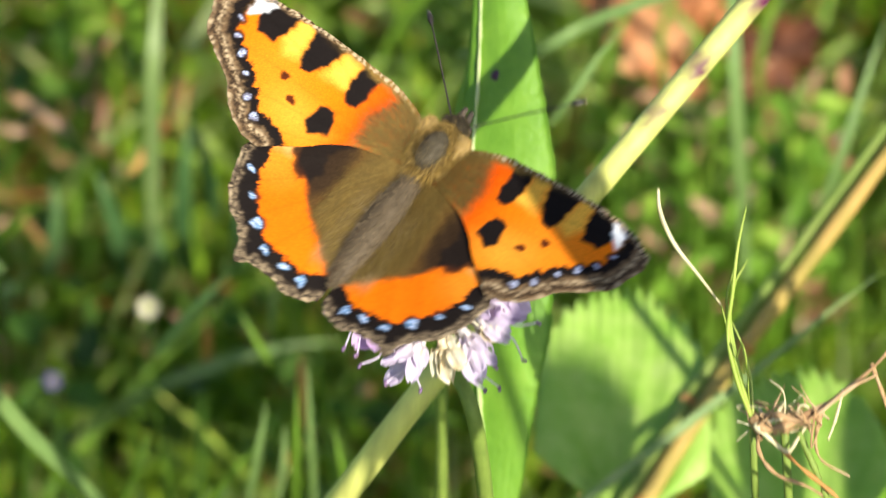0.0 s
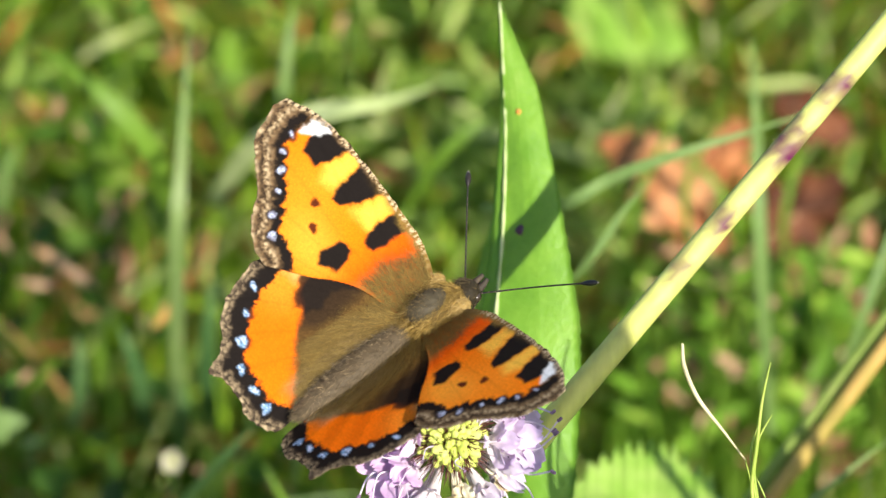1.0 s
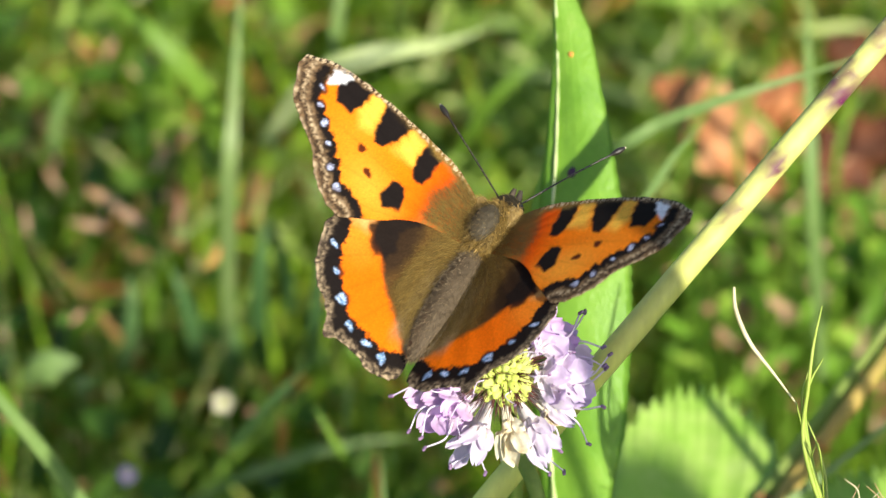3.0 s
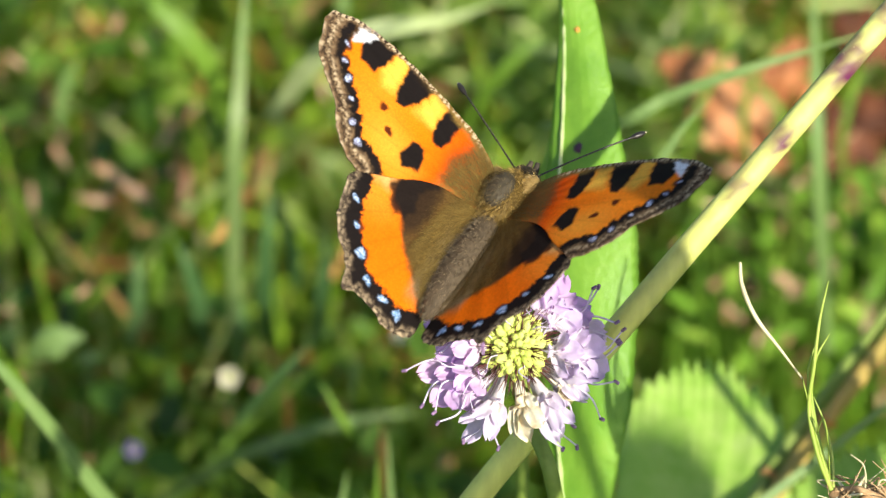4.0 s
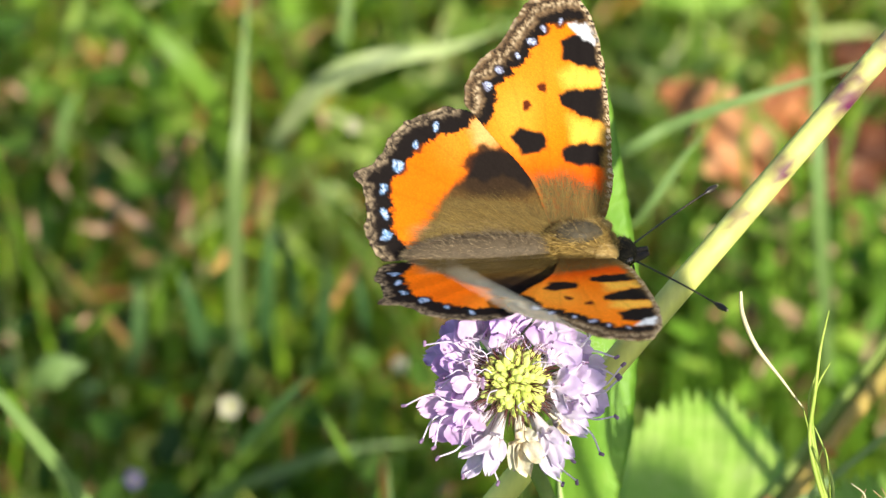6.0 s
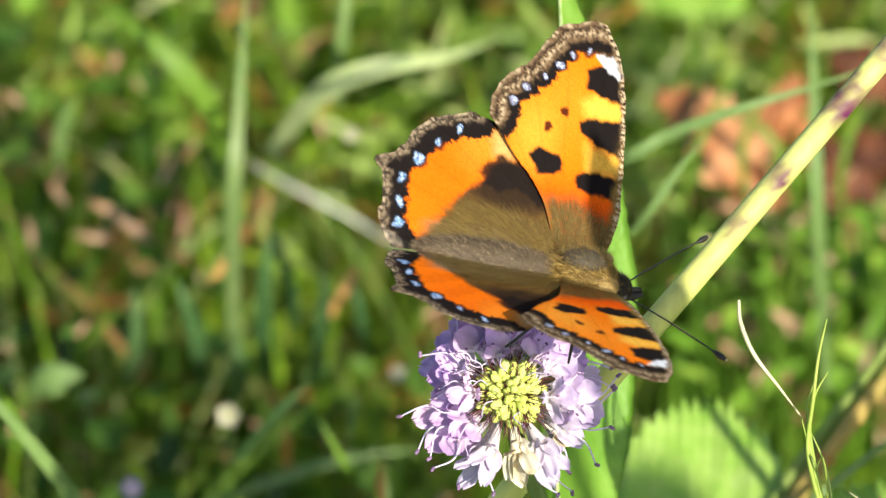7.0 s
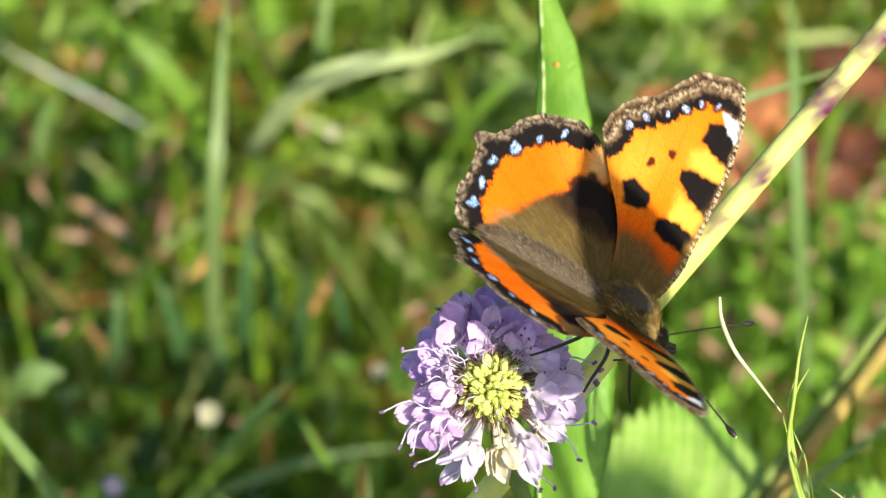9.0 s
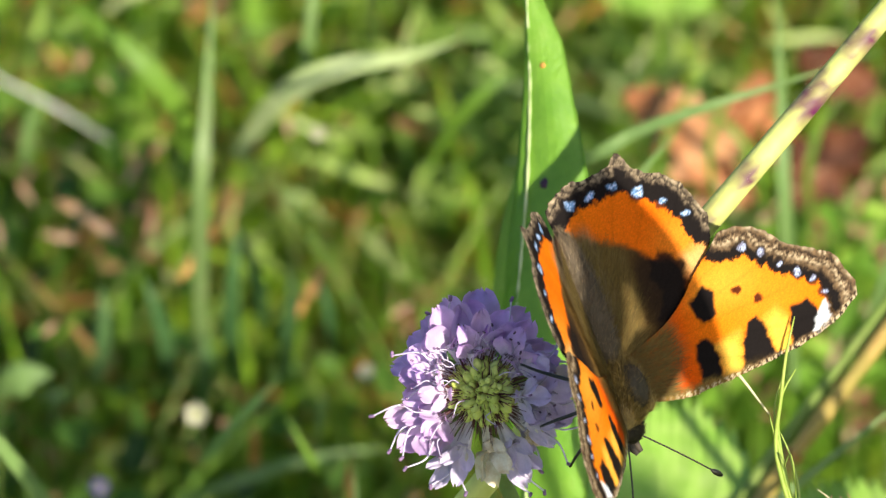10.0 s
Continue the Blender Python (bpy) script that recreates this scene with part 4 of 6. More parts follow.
def thin_twig():
    """Several thin green shoots rising from a knot of dry roots."""
    knot = spot(39.66, -24.40, 0)
    foot = down_to_ground(knot, 0.003, 0.02)
    top = thing("thin_grass_shoot", "thin green grass shoots from a dry knot", "grass", foot)
    for pts, r in (([spot(39.66, -24.40, 0), spot(38.17, -20.51, -1), spot(37.26, -15.94, -1), spot(37.77, -11.37, -2), spot(38.34, -6.80, -2), spot(39.20, -2.91, -2)], 0.00024),
                   ([spot(39.66, -24.40, 0), spot(38.34, -19.37, 0), spot(37.49, -14.23, 0), spot(37.94, -10.80, 0), spot(39.31, -8.23, 0)], 0.00019),
                   ([spot(39.77, -24.29, 0), spot(39.54, -20.51, 1), spot(38.74, -17.09, 1), spot(37.71, -14.57, 1)], 0.00016),
                   ([spot(39.66, -24.40, 0), spot(37.94, -18.23, -1), spot(37.14, -12.51, -1), spot(37.94, -9.09, -1)], 0.00015)):
        line = [q - foot for q in curve_points(pts, 8)]
        v, f = rings(line, lambda t: r * (1 - 0.75 * t ** 3), 8)
        part("shoot", mesh_of("shoot", v, f, TWIG), top)
    base = knot - foot
    v, f = rings(curve_points([base, base * 0.6 + Vector((0.003, 0.002, 0)), Vector((0, 0, 0))], 8), lambda t: 0.0004, 8)
    part("foot_stem", mesh_of("foot_stem", v, f, SCAPE), top)


thin_twig()


def root_tangle():
    """Dry brown roots and straw, twisted together."""
    at = spot(42.91, -25.37, 0)
    foot = down_to_ground(at, 0.006, 0.03)
    top = thing("dry_root_tangle", "twisted tangle of dry brown roots and straw", "roots", foot)
    rnd = random.Random(21)

    def strand(points, r, mat, name="root"):
        line = [q - foot for q in curve_points(points, 10)]
        v, f = rings(line, lambda t: r * (0.65 + 0.5 * noise.noise(Vector((t * 9, r * 9999, 0)))) * (1 - 0.5 * t), 7)
        part(name, mesh_of(name, v, f, mat), top)
    strand([spot(39.66, -24.40, 0), spot(40.91, -25.37, -1), spot(43.20, -24.97, -1), spot(45.49, -23.83, 0), spot(48.91, -21.66, 1), spot(52.34, -18.80, 3), spot(55.77, -14.80, 6)], 0.00075, ROOT)
    strand([spot(40.00, -24.17, 0), spot(42.06, -23.94, -1), spot(44.34, -24.63, -1), spot(46.06, -24.06, -1), spot(49.49, -21.37, 0), spot(52.34, -19.94, 2)], 0.00055, ROOT)
    strand([spot(39.89, -24.86, -1), spot(41.60, -26.51, -1), spot(43.20, -27.66, 0), spot(44.34, -26.23, 0), spot(45.49, -24.51, 0)], 0.0005, CREAM)
    strand([spot(40.34, -25.09, 0), spot(40.34, -27.66, 0), spot(42.06, -29.94, 0), spot(45.49, -31.37, 1), spot(48.91, -33.66, 3)], 0.00042, ROOT)
    strand([spot(40.91, -25.77, 0), spot(44.34, -29.09, 0), spot(47.77, -31.94, 1), spot(50.06, -34.23, 2)], 0.00045, STRAW)
    strand([spot(44.34, -25.66, 0), spot(46.06, -29.66, 1), spot(47.20, -32.51, 2), spot(48.91, -35.37, 4)], 0.0006, SCAPE)
    strand([spot(46.63, -23.66, 0), spot(46.06, -26.23, 1), spot(46.63, -28.51, 1), spot(49.49, -30.23, 2)], 0.0003, ROOT)
    strand([spot(48.91, -21.37, 1), spot(48.06, -24.51, 1), spot(47.31, -26.51, 1)], 0.0003, CREAM)
    strand([spot(51.77, -18.80, 3), spot(53.49, -23.94, 3), spot(54.34, -29.66, 4)], 0.0004, ROOT)
    for k in range(26):
        a = rnd.random()
        p = spot(40.00, -24.40, 0).lerp(spot(46.63, -24.51, 0), a)
        pts = [p + Vector((rnd.uniform(-1, 1), rnd.uniform(-1, 1), rnd.uniform(-1, 1))) * 0.0014 * j ** 0.7 for j in range(4)]
        strand(pts, 0.00022, ROOT if k % 3 else CREAM, "rootlet")
    line = [q - foot for q in curve_points([at, at.lerp(foot, 0.5) + Vector((0.004, 0.0, 0)), foot], 8)]
    v, f = rings(line, lambda t: 0.00045, 8)
    part("root", mesh_of("root", v, f, SCAPE), top, "thin green stem that carries the tangle")


root_tangle()


# ---- scabious flower ----
HEAD = spot(7.54, -9.43, 1)
FLOWER_FOOT = Vector((HEAD.x + 0.012, HEAD.y + 0.055, -0.002))
FLOWER_BASE = Matrix.Translation(FLOWER_FOOT)
flower = thing("scabious_flower", "lilac scabious flower head on a thin green stem", "flower", FLOWER_FOOT)
AXIS = (-AWAY + UPWARD * 0.14 + RIGHT * 0.02).normalized()
TURN = AXIS.to_track_quat("Z", "Y").to_matrix().to_4x4()
HEAD_POSE = Matrix.Translation(HEAD - FLOWER_FOOT) @ TURN      # z along the flower's axis


def floret_mesh(seed, base, tip, size=1.0, tube_length=3.4, open_out=1.0, mat=PETAL):
    """A tubular floret that points along y and opens into four rounded lobes, the outer one longest."""
    rnd = random.Random(seed)
    mm = MM * size
    base, tip = np.array(base), np.array(tip)
    line = [Vector((0, tube_length * y * mm, 0.12 * mm * math.sin(3 * y))) for y in (0, 0.25, 0.5, 0.75, 1.0)]
    v, f = rings(line, lambda t: mm * (0.26 + 0.55 * t ** 1.8), 10)
    cols = [base * (1.0 - 0.12 * abs(math.sin(i * 1.9))) for i in range(len(v))]
    throat = mesh_of("floret", v, f[:-2], mat, colours=np.clip(np.array(cols), 0, 1))
    petals = []
    rows, across = 10, 7
    for k, (ang, long, wide) in enumerate(((0, 3.9, 2.8), (-50, 3.1, 2.2), (50, 3.1, 2.2), (180, 1.7, 1.6))):
        ang += rnd.uniform(-12, 12)
        ang *= open_out if k < 3 else 1
        long, wide = long * rnd.uniform(0.85, 1.15) * mm * (1.25 - 0.25 * open_out), wide * rnd.uniform(0.85, 1.15) * mm * (0.5 + 0.5 * open_out)
        rise = (-0.05, 0.22, 0.22, 1.3)[k] + rnd.uniform(-0.15, 0.2)
        d = Vector((math.sin(radians(ang)) * 0.8, 0.75 if k < 3 else 0.35, rise)).normalized()
        s = d.cross(Vector((0, -0.4, 1)) if k < 3 else Vector((0, -1, 0.3))).normalized()
        u = s.cross(d)
        start = Vector((math.sin(radians(ang)) * 0.45 * mm, (tube_length - 0.3) * mm, 0.35 * mm * math.cos(radians(ang)) * (-1 if k < 3 else -1)))
        curl, cup = rnd.uniform(-0.35, 0.22), rnd.uniform(0.10, 0.38)
        tone, ripple = rnd.uniform(0.92, 1.08), rnd.uniform(0, 9)
        verts, faces, cols = [], [], []
        for layer in (0, 1):
            for j in range(rows):
                f = j / (rows - 1)
                w = wide * (0.42 + 0.58 * math.sin(math.pi / 2 * min(1, f / 0.6)))
                if f > 0.6:
                    w *= math.sqrt(max(0.05, 1 - ((f - 0.6) / 0.42) ** 2))
                w *= 1 + 0.22 * noise.noise((f * 4, ripple, k))
                for i in range(across):
                    x = i / (across - 1) * 2 - 1
                    z = cup * x * x * w * 0.5 + curl * f * f * long + 0.16 * long * noise.noise((x * 1.1 + ripple, f * 2.0, ripple)) + 0.05 * long * noise.noise((x * 3.5, f * 4 + ripple, 2))
                    verts.append(start + s * (x * w / 2) + d * (f * long * (1 + 0.16 * noise.noise((x * 2.3, ripple, 5)))) + u * (z - layer * 0.00006))
                    vein = 1 - 0.07 * abs(math.sin(x * 6.5)) - 0.10 * max(0, noise.noise((x * 2, f * 3, ripple + 4)))
                    k2 = f ** 0.8
                    cols.append((base * (1 - k2) + tip * k2) * tone * vein)
        n = rows * across
        for j in range(rows - 1):
            for i in range(across - 1):
                a = j * across + i
                faces.append((a, a + 1, a + across + 1, a + across))
                faces.append((n + a, n + a + across, n + a + across + 1, n + a + 1))
        petals.append(mesh_of("petal", verts, faces, mat, colours=np.clip(np.array(cols), 0, 1)))
    return throat, petals


def add_floret(name, shape, m, label=""):
    """One floret on the head: its tube, and its petals as parts of it."""
    ob = part(name, shape[0], flower, label, m)
    for me in shape[1]:
        part("petal", me, ob)


def stamen_mesh(seed, length):
    rnd = random.Random(seed)
    bend = rnd.uniform(0.12, 0.42) * rnd.choice((-1, 1))
    line = curve_points([Vector((0, 0, 0)), Vector((-bend * length * 0.25, length * 0.5, length * 0.14)), Vector((bend * length, length, length * rnd.uniform(-0.1, 0.25)))], 8)
    v, f = rings(line, lambda t: 0.00014 - 0.00004 * t, 6)
    tip = line[-1]
    return mesh_of("stamen", v, f, FILAMENT), tip


def build_flower():
    rnd = random.Random(5)
    # receptacle: a low dome carrying the buds
    line = [Vector((0, 0, z * MM)) for z in (-4.2, -3.2, -1.5, 0.3, 1.7, 2.5, 2.9)]
    radii = (0.9, 1.7, 2.3, 2.4, 2.1, 1.4, 0.4)
    v, f = rings(line, lambda t: radii[round(t * 6)] * MM, 20)
    part("receptacle", mesh_of("receptacle", v, f, DOME), flower, "olive dome under the buds", HEAD_POSE)
    # green bracts under the florets
    bl = [Vector((0, y * MM, -0.5 * y * y * 0.08 * MM)) for y in (0, 1.5, 3, 4.5, 6)]
    v, f = blade_geometry(bl, leaf_width(0.0017, 0.7, 0.3, 0.6), Vector((0, 0, 1)), 0.2)
    bract = mesh_of("bract", v, f, SCAPE)
    for k in range(10):
        m = HEAD_POSE @ pose(0, 0, -0.0035, 0, 0, 36 * k + rnd.uniform(-8, 8)) @ pose(0, 0.0015, 0, -22, 0, 0)
        part("bract", bract, flower, "", m)
    # florets: lilac on most of the head, violet at one side, white and far apart at the lower front
    lilac = [floret_mesh(40 + k, (0.95, 0.86, 0.93), (0.85 - 0.03 * k, 0.59 - 0.03 * k, 0.885), 1.0) for k in range(4)]
    violet = [floret_mesh(50 + k, (0.95, 0.90, 0.91), (0.755, 0.61, 0.85), 1.0) for k in range(3)]
    white = [floret_mesh(56 + k, (0.86, 0.80, 0.80), (0.74, 0.64, 0.82), 1.0, 4.0, 0.45) for k in range(3)]
    count = 0
    for ring, (n, r, z, lift) in enumerate(((16, 2.3, -1.8, -6), (15, 2.2, -0.5, 12), (12, 2.0, 0.7, 34))):
        for k in range(n):
            a = (360 * (k + 0.5 * ring) / n + rnd.uniform(-7, 7)) % 360
            if 148 < a < 238 or (ring == 2 and (120 < a < 245 or rnd.random() < 0.2)):
                continue
            shapes = violet if 236 < a < 312 else lilac
            m = HEAD_POSE @ pose(0, 0, z * MM, 0, 0, a) @ pose(0, r * MM, 0, lift + rnd.uniform(-10, 10), rnd.uniform(-28, 28), rnd.uniform(-9, 9))
            grow = rnd.uniform(0.86, 1.12) * (0.74 if ring == 2 else 0.92 if ring == 1 else 1.02)
            grow *= 1.16 if a < 75 or a > 300 else 1.0
            add_floret("floret", shapes[count % len(shapes)], m @ Matrix.Diagonal((grow, grow, grow, 1)))
            count += 1
    for k, (a, z, lift, grow) in enumerate(((150, -1.4, -2, 1.10), (160, -0.2, 8, 1.0), (204, -0.8, 2, 1.10), (212, 0.0, 8, 0.96), (230, -1.2, -4, 0.86), (239, -0.2, 10, 0.9))):
        m = HEAD_POSE @ pose(0, 0, z * MM, 0, 0, a) @ pose(0, 2.3 * MM, 0, lift, rnd.uniform(-25, 25), rnd.uniform(-4, 4))
        add_floret("floret", white[k % 3], m @ Matrix.Diagonal((grow * 0.95, grow * 0.92, grow * 0.9, 1)), "pale whitish floret")
    # withered florets, low on the front
    dry = floret_mesh(77, (0.9, 0.85, 0.8), (0.8, 0.7, 0.5), 0.9, 3.4, mat=WITHER)
    for a, r, lift, s in ((181, 2.8, -4, 1.0), (188, 3.0, 6, 0.62), (160, 5.0, 14, 0.42), (228, 4.6, 8, 0.5), (206, 5.2, 14, 0.35), (8, 3.0, 38, 0.6)):
        m = HEAD_POSE @ pose(0, 0, -0.0004, 0, 0, a) @ pose(0, r * MM, 0, lift, 40, 6)
        add_floret("withered_floret", dry, m @ Matrix.Diagonal((s, s * 1.05, s, 1)), "brown crumpled floret")
    # buds in spirals over the dome
    bl = [Vector((0, 0, z * MM)) for z in (-0.3, 0.1, 0.6, 1.05, 1.4, 1.62)]
    br = (0.24, 0.40, 0.52, 0.47, 0.29, 0.05)
    v, f = rings(bl, lambda t: br[round(t * 5)] * MM, 6)
    buds = mesh_of("bud", v, f, BUD)
    spike = mesh_of("bristle", *rings([Vector((0, 0, 0)), Vector((0, 0, 0.0008)), Vector((0.0001, 0, 0.0017))], lambda t: 0.00009 * (1 - 0.8 * t), 5), BRISTLE)
    for k in range(108):
        f = (k + 0.5) / 108
        tilt = math.acos(1 - f * 0.92)
        a = k * 2.39996 + rnd.uniform(-0.16, 0.16)
        tilt = max(0.02, tilt + rnd.uniform(-0.07, 0.07))
        d = Vector((math.sin(tilt) * math.cos(a), math.sin(tilt) * math.sin(a), math.cos(tilt)))
        p = Vector((d.x * 2.15, d.y * 2.15, 0.5 + d.z * 2.3 + rnd.uniform(-0.2, 0.2))) * MM
        q = (d + Vector((rnd.uniform(-1, 1), rnd.uniform(-1, 1), 0)) * 0.22).normalized().to_track_quat("Z", "Y").to_matrix().to_4x4()
        s = rnd.uniform(0.72, 1.22) * (0.85 if f < 0.25 else 1.0)
        part("bud", buds, flower, "", HEAD_POSE @ Matrix.Translation(p) @ q @ Matrix.Diagonal((s, s, s, 1)))
        for _ in range(2 if f < 0.3 else 3 if f < 0.6 else 5):
            part("bristle", spike, flower, "", HEAD_POSE @ Matrix.Translation(p + d * 0.0002) @ q @ pose(0, 0, 0, 0, 0, rnd.uniform(0, 360)) @ pose(rnd.uniform(0.35, 0.6) * MM, 0, 0, rnd.uniform(-20, 20), rnd.uniform(0, 30), 0) @ Matrix.Diagonal((s, s, s * (1.05 if f < 0.6 else rnd.uniform(1.2, 1.9)), 1)))
    # stamens that stand out past the petals
    kinds = [stamen_mesh(60 + k, 0.0044) for k in range(5)]
    av, af = rings([Vector((0, -0.0002, 0)), Vector((0, -0.0001, 0)), Vector((0, 0.0004, 0)), Vector((0, 0.0005, 0))], lambda t: 0.00021 if 0.2 < t < 0.8 else 0.00013, 8)
    anther = mesh_of("anther", av, af, ANTHER)
    for k, (a, r, z, lift) in enumerate(((96, 6.0, -1, 4), (112, 5.6, -2, -10), (120, 5.0, 0, -4), (133, 5.6, -1, 0), (152, 5.2, -2, -10), (166, 5.0, -1, 6),
                                         (196, 6.0, -1, -4), (207, 6.2, -2, 0), (222, 4.6, -2, 4), (236, 6.0, 0, -6), (247, 5.4, -1, 0), (262, 5.5, -2, 6), (270, 5.6, 0, -2),
                                         (281, 5.2, -1, 10), (290, 5.4, -2, 4), (298, 4.8, 0, 16), (306, 5.2, -1, 8), (60, 4.4, 0, 12), (42, 4.6, -1, 10), (20, 4.8, 0, 14), (335, 4.6, 0, 20),
                                         (75, 2.5, 3, 40), (200, 2.4, 3, 50), (310, 2.2, 3, 48), (15, 2.0, 3, 44), (255, 2.6, 3, 35), (120, 2.2, 3, 30),
                                         (88, 4.0, 1, 24), (102, 3.6, 1, 30), (66, 4.2, 1, 22), (126, 3.8, 1, 26), (50, 3.6, 1, 34), (275, 3.4, 1, 30), (290, 3.8, 1, 20), (262, 3.6, 1, 22), (345, 3.2, 1, 36), (30, 3.0, 1, 40), (140, 4.4, 1, 18), (108, 4.8, 1, 14))):
        me, tip = kinds[k % 5]
        m = HEAD_POSE @ pose(0, 0, z * MM, 0, 0, a) @ pose(0, (r + (1.3 if z < 2 else 0)) * MM, 0.0004, lift, rnd.uniform(-40, 40), rnd.uniform(-12, 12))
        short = 0.55 if z > 0 else 0.9
        st = part("stamen", me, flower, "", m @ Matrix.Diagonal((short, short, short, 1)))
        part("anther", anther, st, "", Matrix.Translation(tip) @ pose(0, 0, 0, rnd.uniform(-30, 30), 0, rnd.uniform(-60, 60)))
    for k in range(34):
        a = rnd.choice((rnd.uniform(-110, 100), rnd.uniform(-60, 60)))
        me, tip = kinds[k % 5]
        m = HEAD_POSE @ pose(0, 0, rnd.uniform(0.6, 2.0) * MM, 0, 0, a) @ pose(0, rnd.uniform(2.4, 5.4) * MM, 0.0004, rnd.uniform(15, 60), rnd.uniform(-60, 60), rnd.uniform(-30, 30))
        st = part("stamen", me, flower, "", m @ Matrix.Diagonal((0.5, 0.5, 0.5, 1)))
        part("anther", anther, st, "", Matrix.Translation(tip) @ pose(0, 0, 0, rnd.uniform(-30, 30), 0, rnd.uniform(-60, 60)))
    # stem
    top = HEAD_POSE @ Vector((0, 0, -0.004))
    low = top + (-UPWARD * 0.020 + RIGHT * 0.0050 + AWAY * 0.012)
    v, f = rings(curve_points([top, top.lerp(low, 0.35) + AWAY * 0.0015, low, low * 0.55 + Vector((0.001, 0.002, 0)), Vector((0, 0, 0))], 10), lambda t: 0.00072 + 0.0002 * t, 12)
    part("stem", mesh_of("stem", v, f, SCAPE), flower, "thin hairy green stem")


build_flower()


# ---- butterfly ----
FORE = np.array([(0.3, 6.4), (1.0, 10.5), (4.9, 12.1), (9.5, 12.3), (16.0, 12.2), (20.5, 11.8), (23.5, 10.9), (25.7, 9.7), (26.0, 8.3), (25.5, 6.8), (24.7, 4.6),
                 (22.4, 2.9), (20.4, 1.5), (18.6, -0.7), (16.6, -2.0), (14.2, -2.4), (12.8, -1.4), (9.9, 0.8), (8.0, 2.6), (5.5, 4.2), (1.5, 5.6)])
HIND = np.array([(0.2, 6.8), (-0.1, 2.0), (-0.6, -4.0), (-1.15, -8.5), (-1.2, -11.3), (0.3, -12.5), (2.1, -13.1), (3.6, -12.7), (4.9, -12.8), (6.4, -12.9), (7.9, -13.7), (8.5, -12.4),
                 (9.6, -10.9), (11.5, -9.7), (12.9, -8.1), (13.4, -6.8), (14.0, -5.0), (14.2, -3.4), (13.7, -1.8), (12.4, 0.4), (9.0, 3.6), (5.0, 6.4), (1.5, 7.6)])


def refine(poly, rough_from, rough_to, seed):
    """The outline with rounded corners and, along the outer margin, small scallops."""
    p = [Vector((x, y, 0)) for x, y in poly]
    out = []
    n = len(p)
    for i in range(n):
        for k in range(8):
            t = k / 8
            a, b, c, d = p[i - 1], p[i], p[(i + 1) % n], p[(i + 2) % n]
            q = 0.5 * ((2 * b) + (c - a) * t + (2 * a - 5 * b + 4 * c - d) * t * t + (3 * b - a - 3 * c + d) * t ** 3)
            if rough_from <= i < rough_to:
                q = q + Vector((c.y - b.y, b.x - c.x, 0)).normalized() * (0.22 * noise.noise(q * 1.3 + Vector((seed, 0, 0))) + 0.14 * noise.noise(q * 4.1))
            out.append((q.x, q.y))
    return np.array(out)


def inside(p, poly):
    hit = np.zeros(len(p), bool)
    x, y = p[:, 0], p[:, 1]
    for (x0, y0), (x1, y1) in zip(poly, np.roll(poly, -1, 0)):
        if y0 == y1:
            continue
        cut = ((y0 > y) != (y1 > y)) & (x < (x1 - x0) * (y - y0) / (y1 - y0) + x0)
        hit ^= cut
    return hit


def nearest(p, line, closed=False):
    """Distance to a line, and the nearest places on it."""
    best = np.full(len(p), 1e9)
    where = np.zeros_like(p)
    ends = zip(line, np.roll(line, -1, 0)) if closed else zip(line[:-1], line[1:])
    for a, b in ends:
        ab = b - a
        t = np.clip(((p - a) @ ab) / max(1e-12, ab @ ab), 0, 1)
        q = a + t[:, None] * ab
        d = np.hypot(*(p - q).T)
        m = d < best
        best[m], where[m] = d[m], q[m]
    return best, where


def wobble(p, scale, amount, seed):
    v = np.array([[noise.noise(Vector((x * scale, y * scale, seed))), noise.noise(Vector((x * scale, y * scale, seed + 9)))] for x, y in p])
    return p + v * amount


def fade(x, a, b):
    t = np.clip((x - a) / (b - a), 0, 1)
    return t * t * (3 - 2 * t)


def lay(c, colour, mask):
    return c * (1 - mask[:, None]) + np.array(colour) * mask[:, None]


def patch(q, poly, soft=0.25):
    """1 inside a marking, falling off over a soft rim."""
    d, _ = nearest(q, poly, True)
    s = np.where(inside(q, poly), d, -d)
    return fade(s, -soft, soft)


def dot(q, x, y, rx, ry=None, soft=0.3):
    d = np.hypot((q[:, 0] - x) / rx, (q[:, 1] - y) / (ry or rx))
    return 1 - fade(d, 1 - soft, 1 + soft)


ORANGE, DEEP, YELLOW = (0.92, 0.205, 0.004), (0.80, 0.09, 0.002), (0.95, 0.54, 0.07)
BLACK, BROWN, GOLD = (0.012, 0.009, 0.008), (0.085, 0.043, 0.014), (0.23, 0.142, 0.034)
DUST, BUFF, BLUE, WHITE = (0.20, 0.122, 0.06), (0.60, 0.46, 0.28), (0.24, 0.44, 0.74), (0.85, 0.86, 0.87)
LILAC = (0.42, 0.42, 0.58)


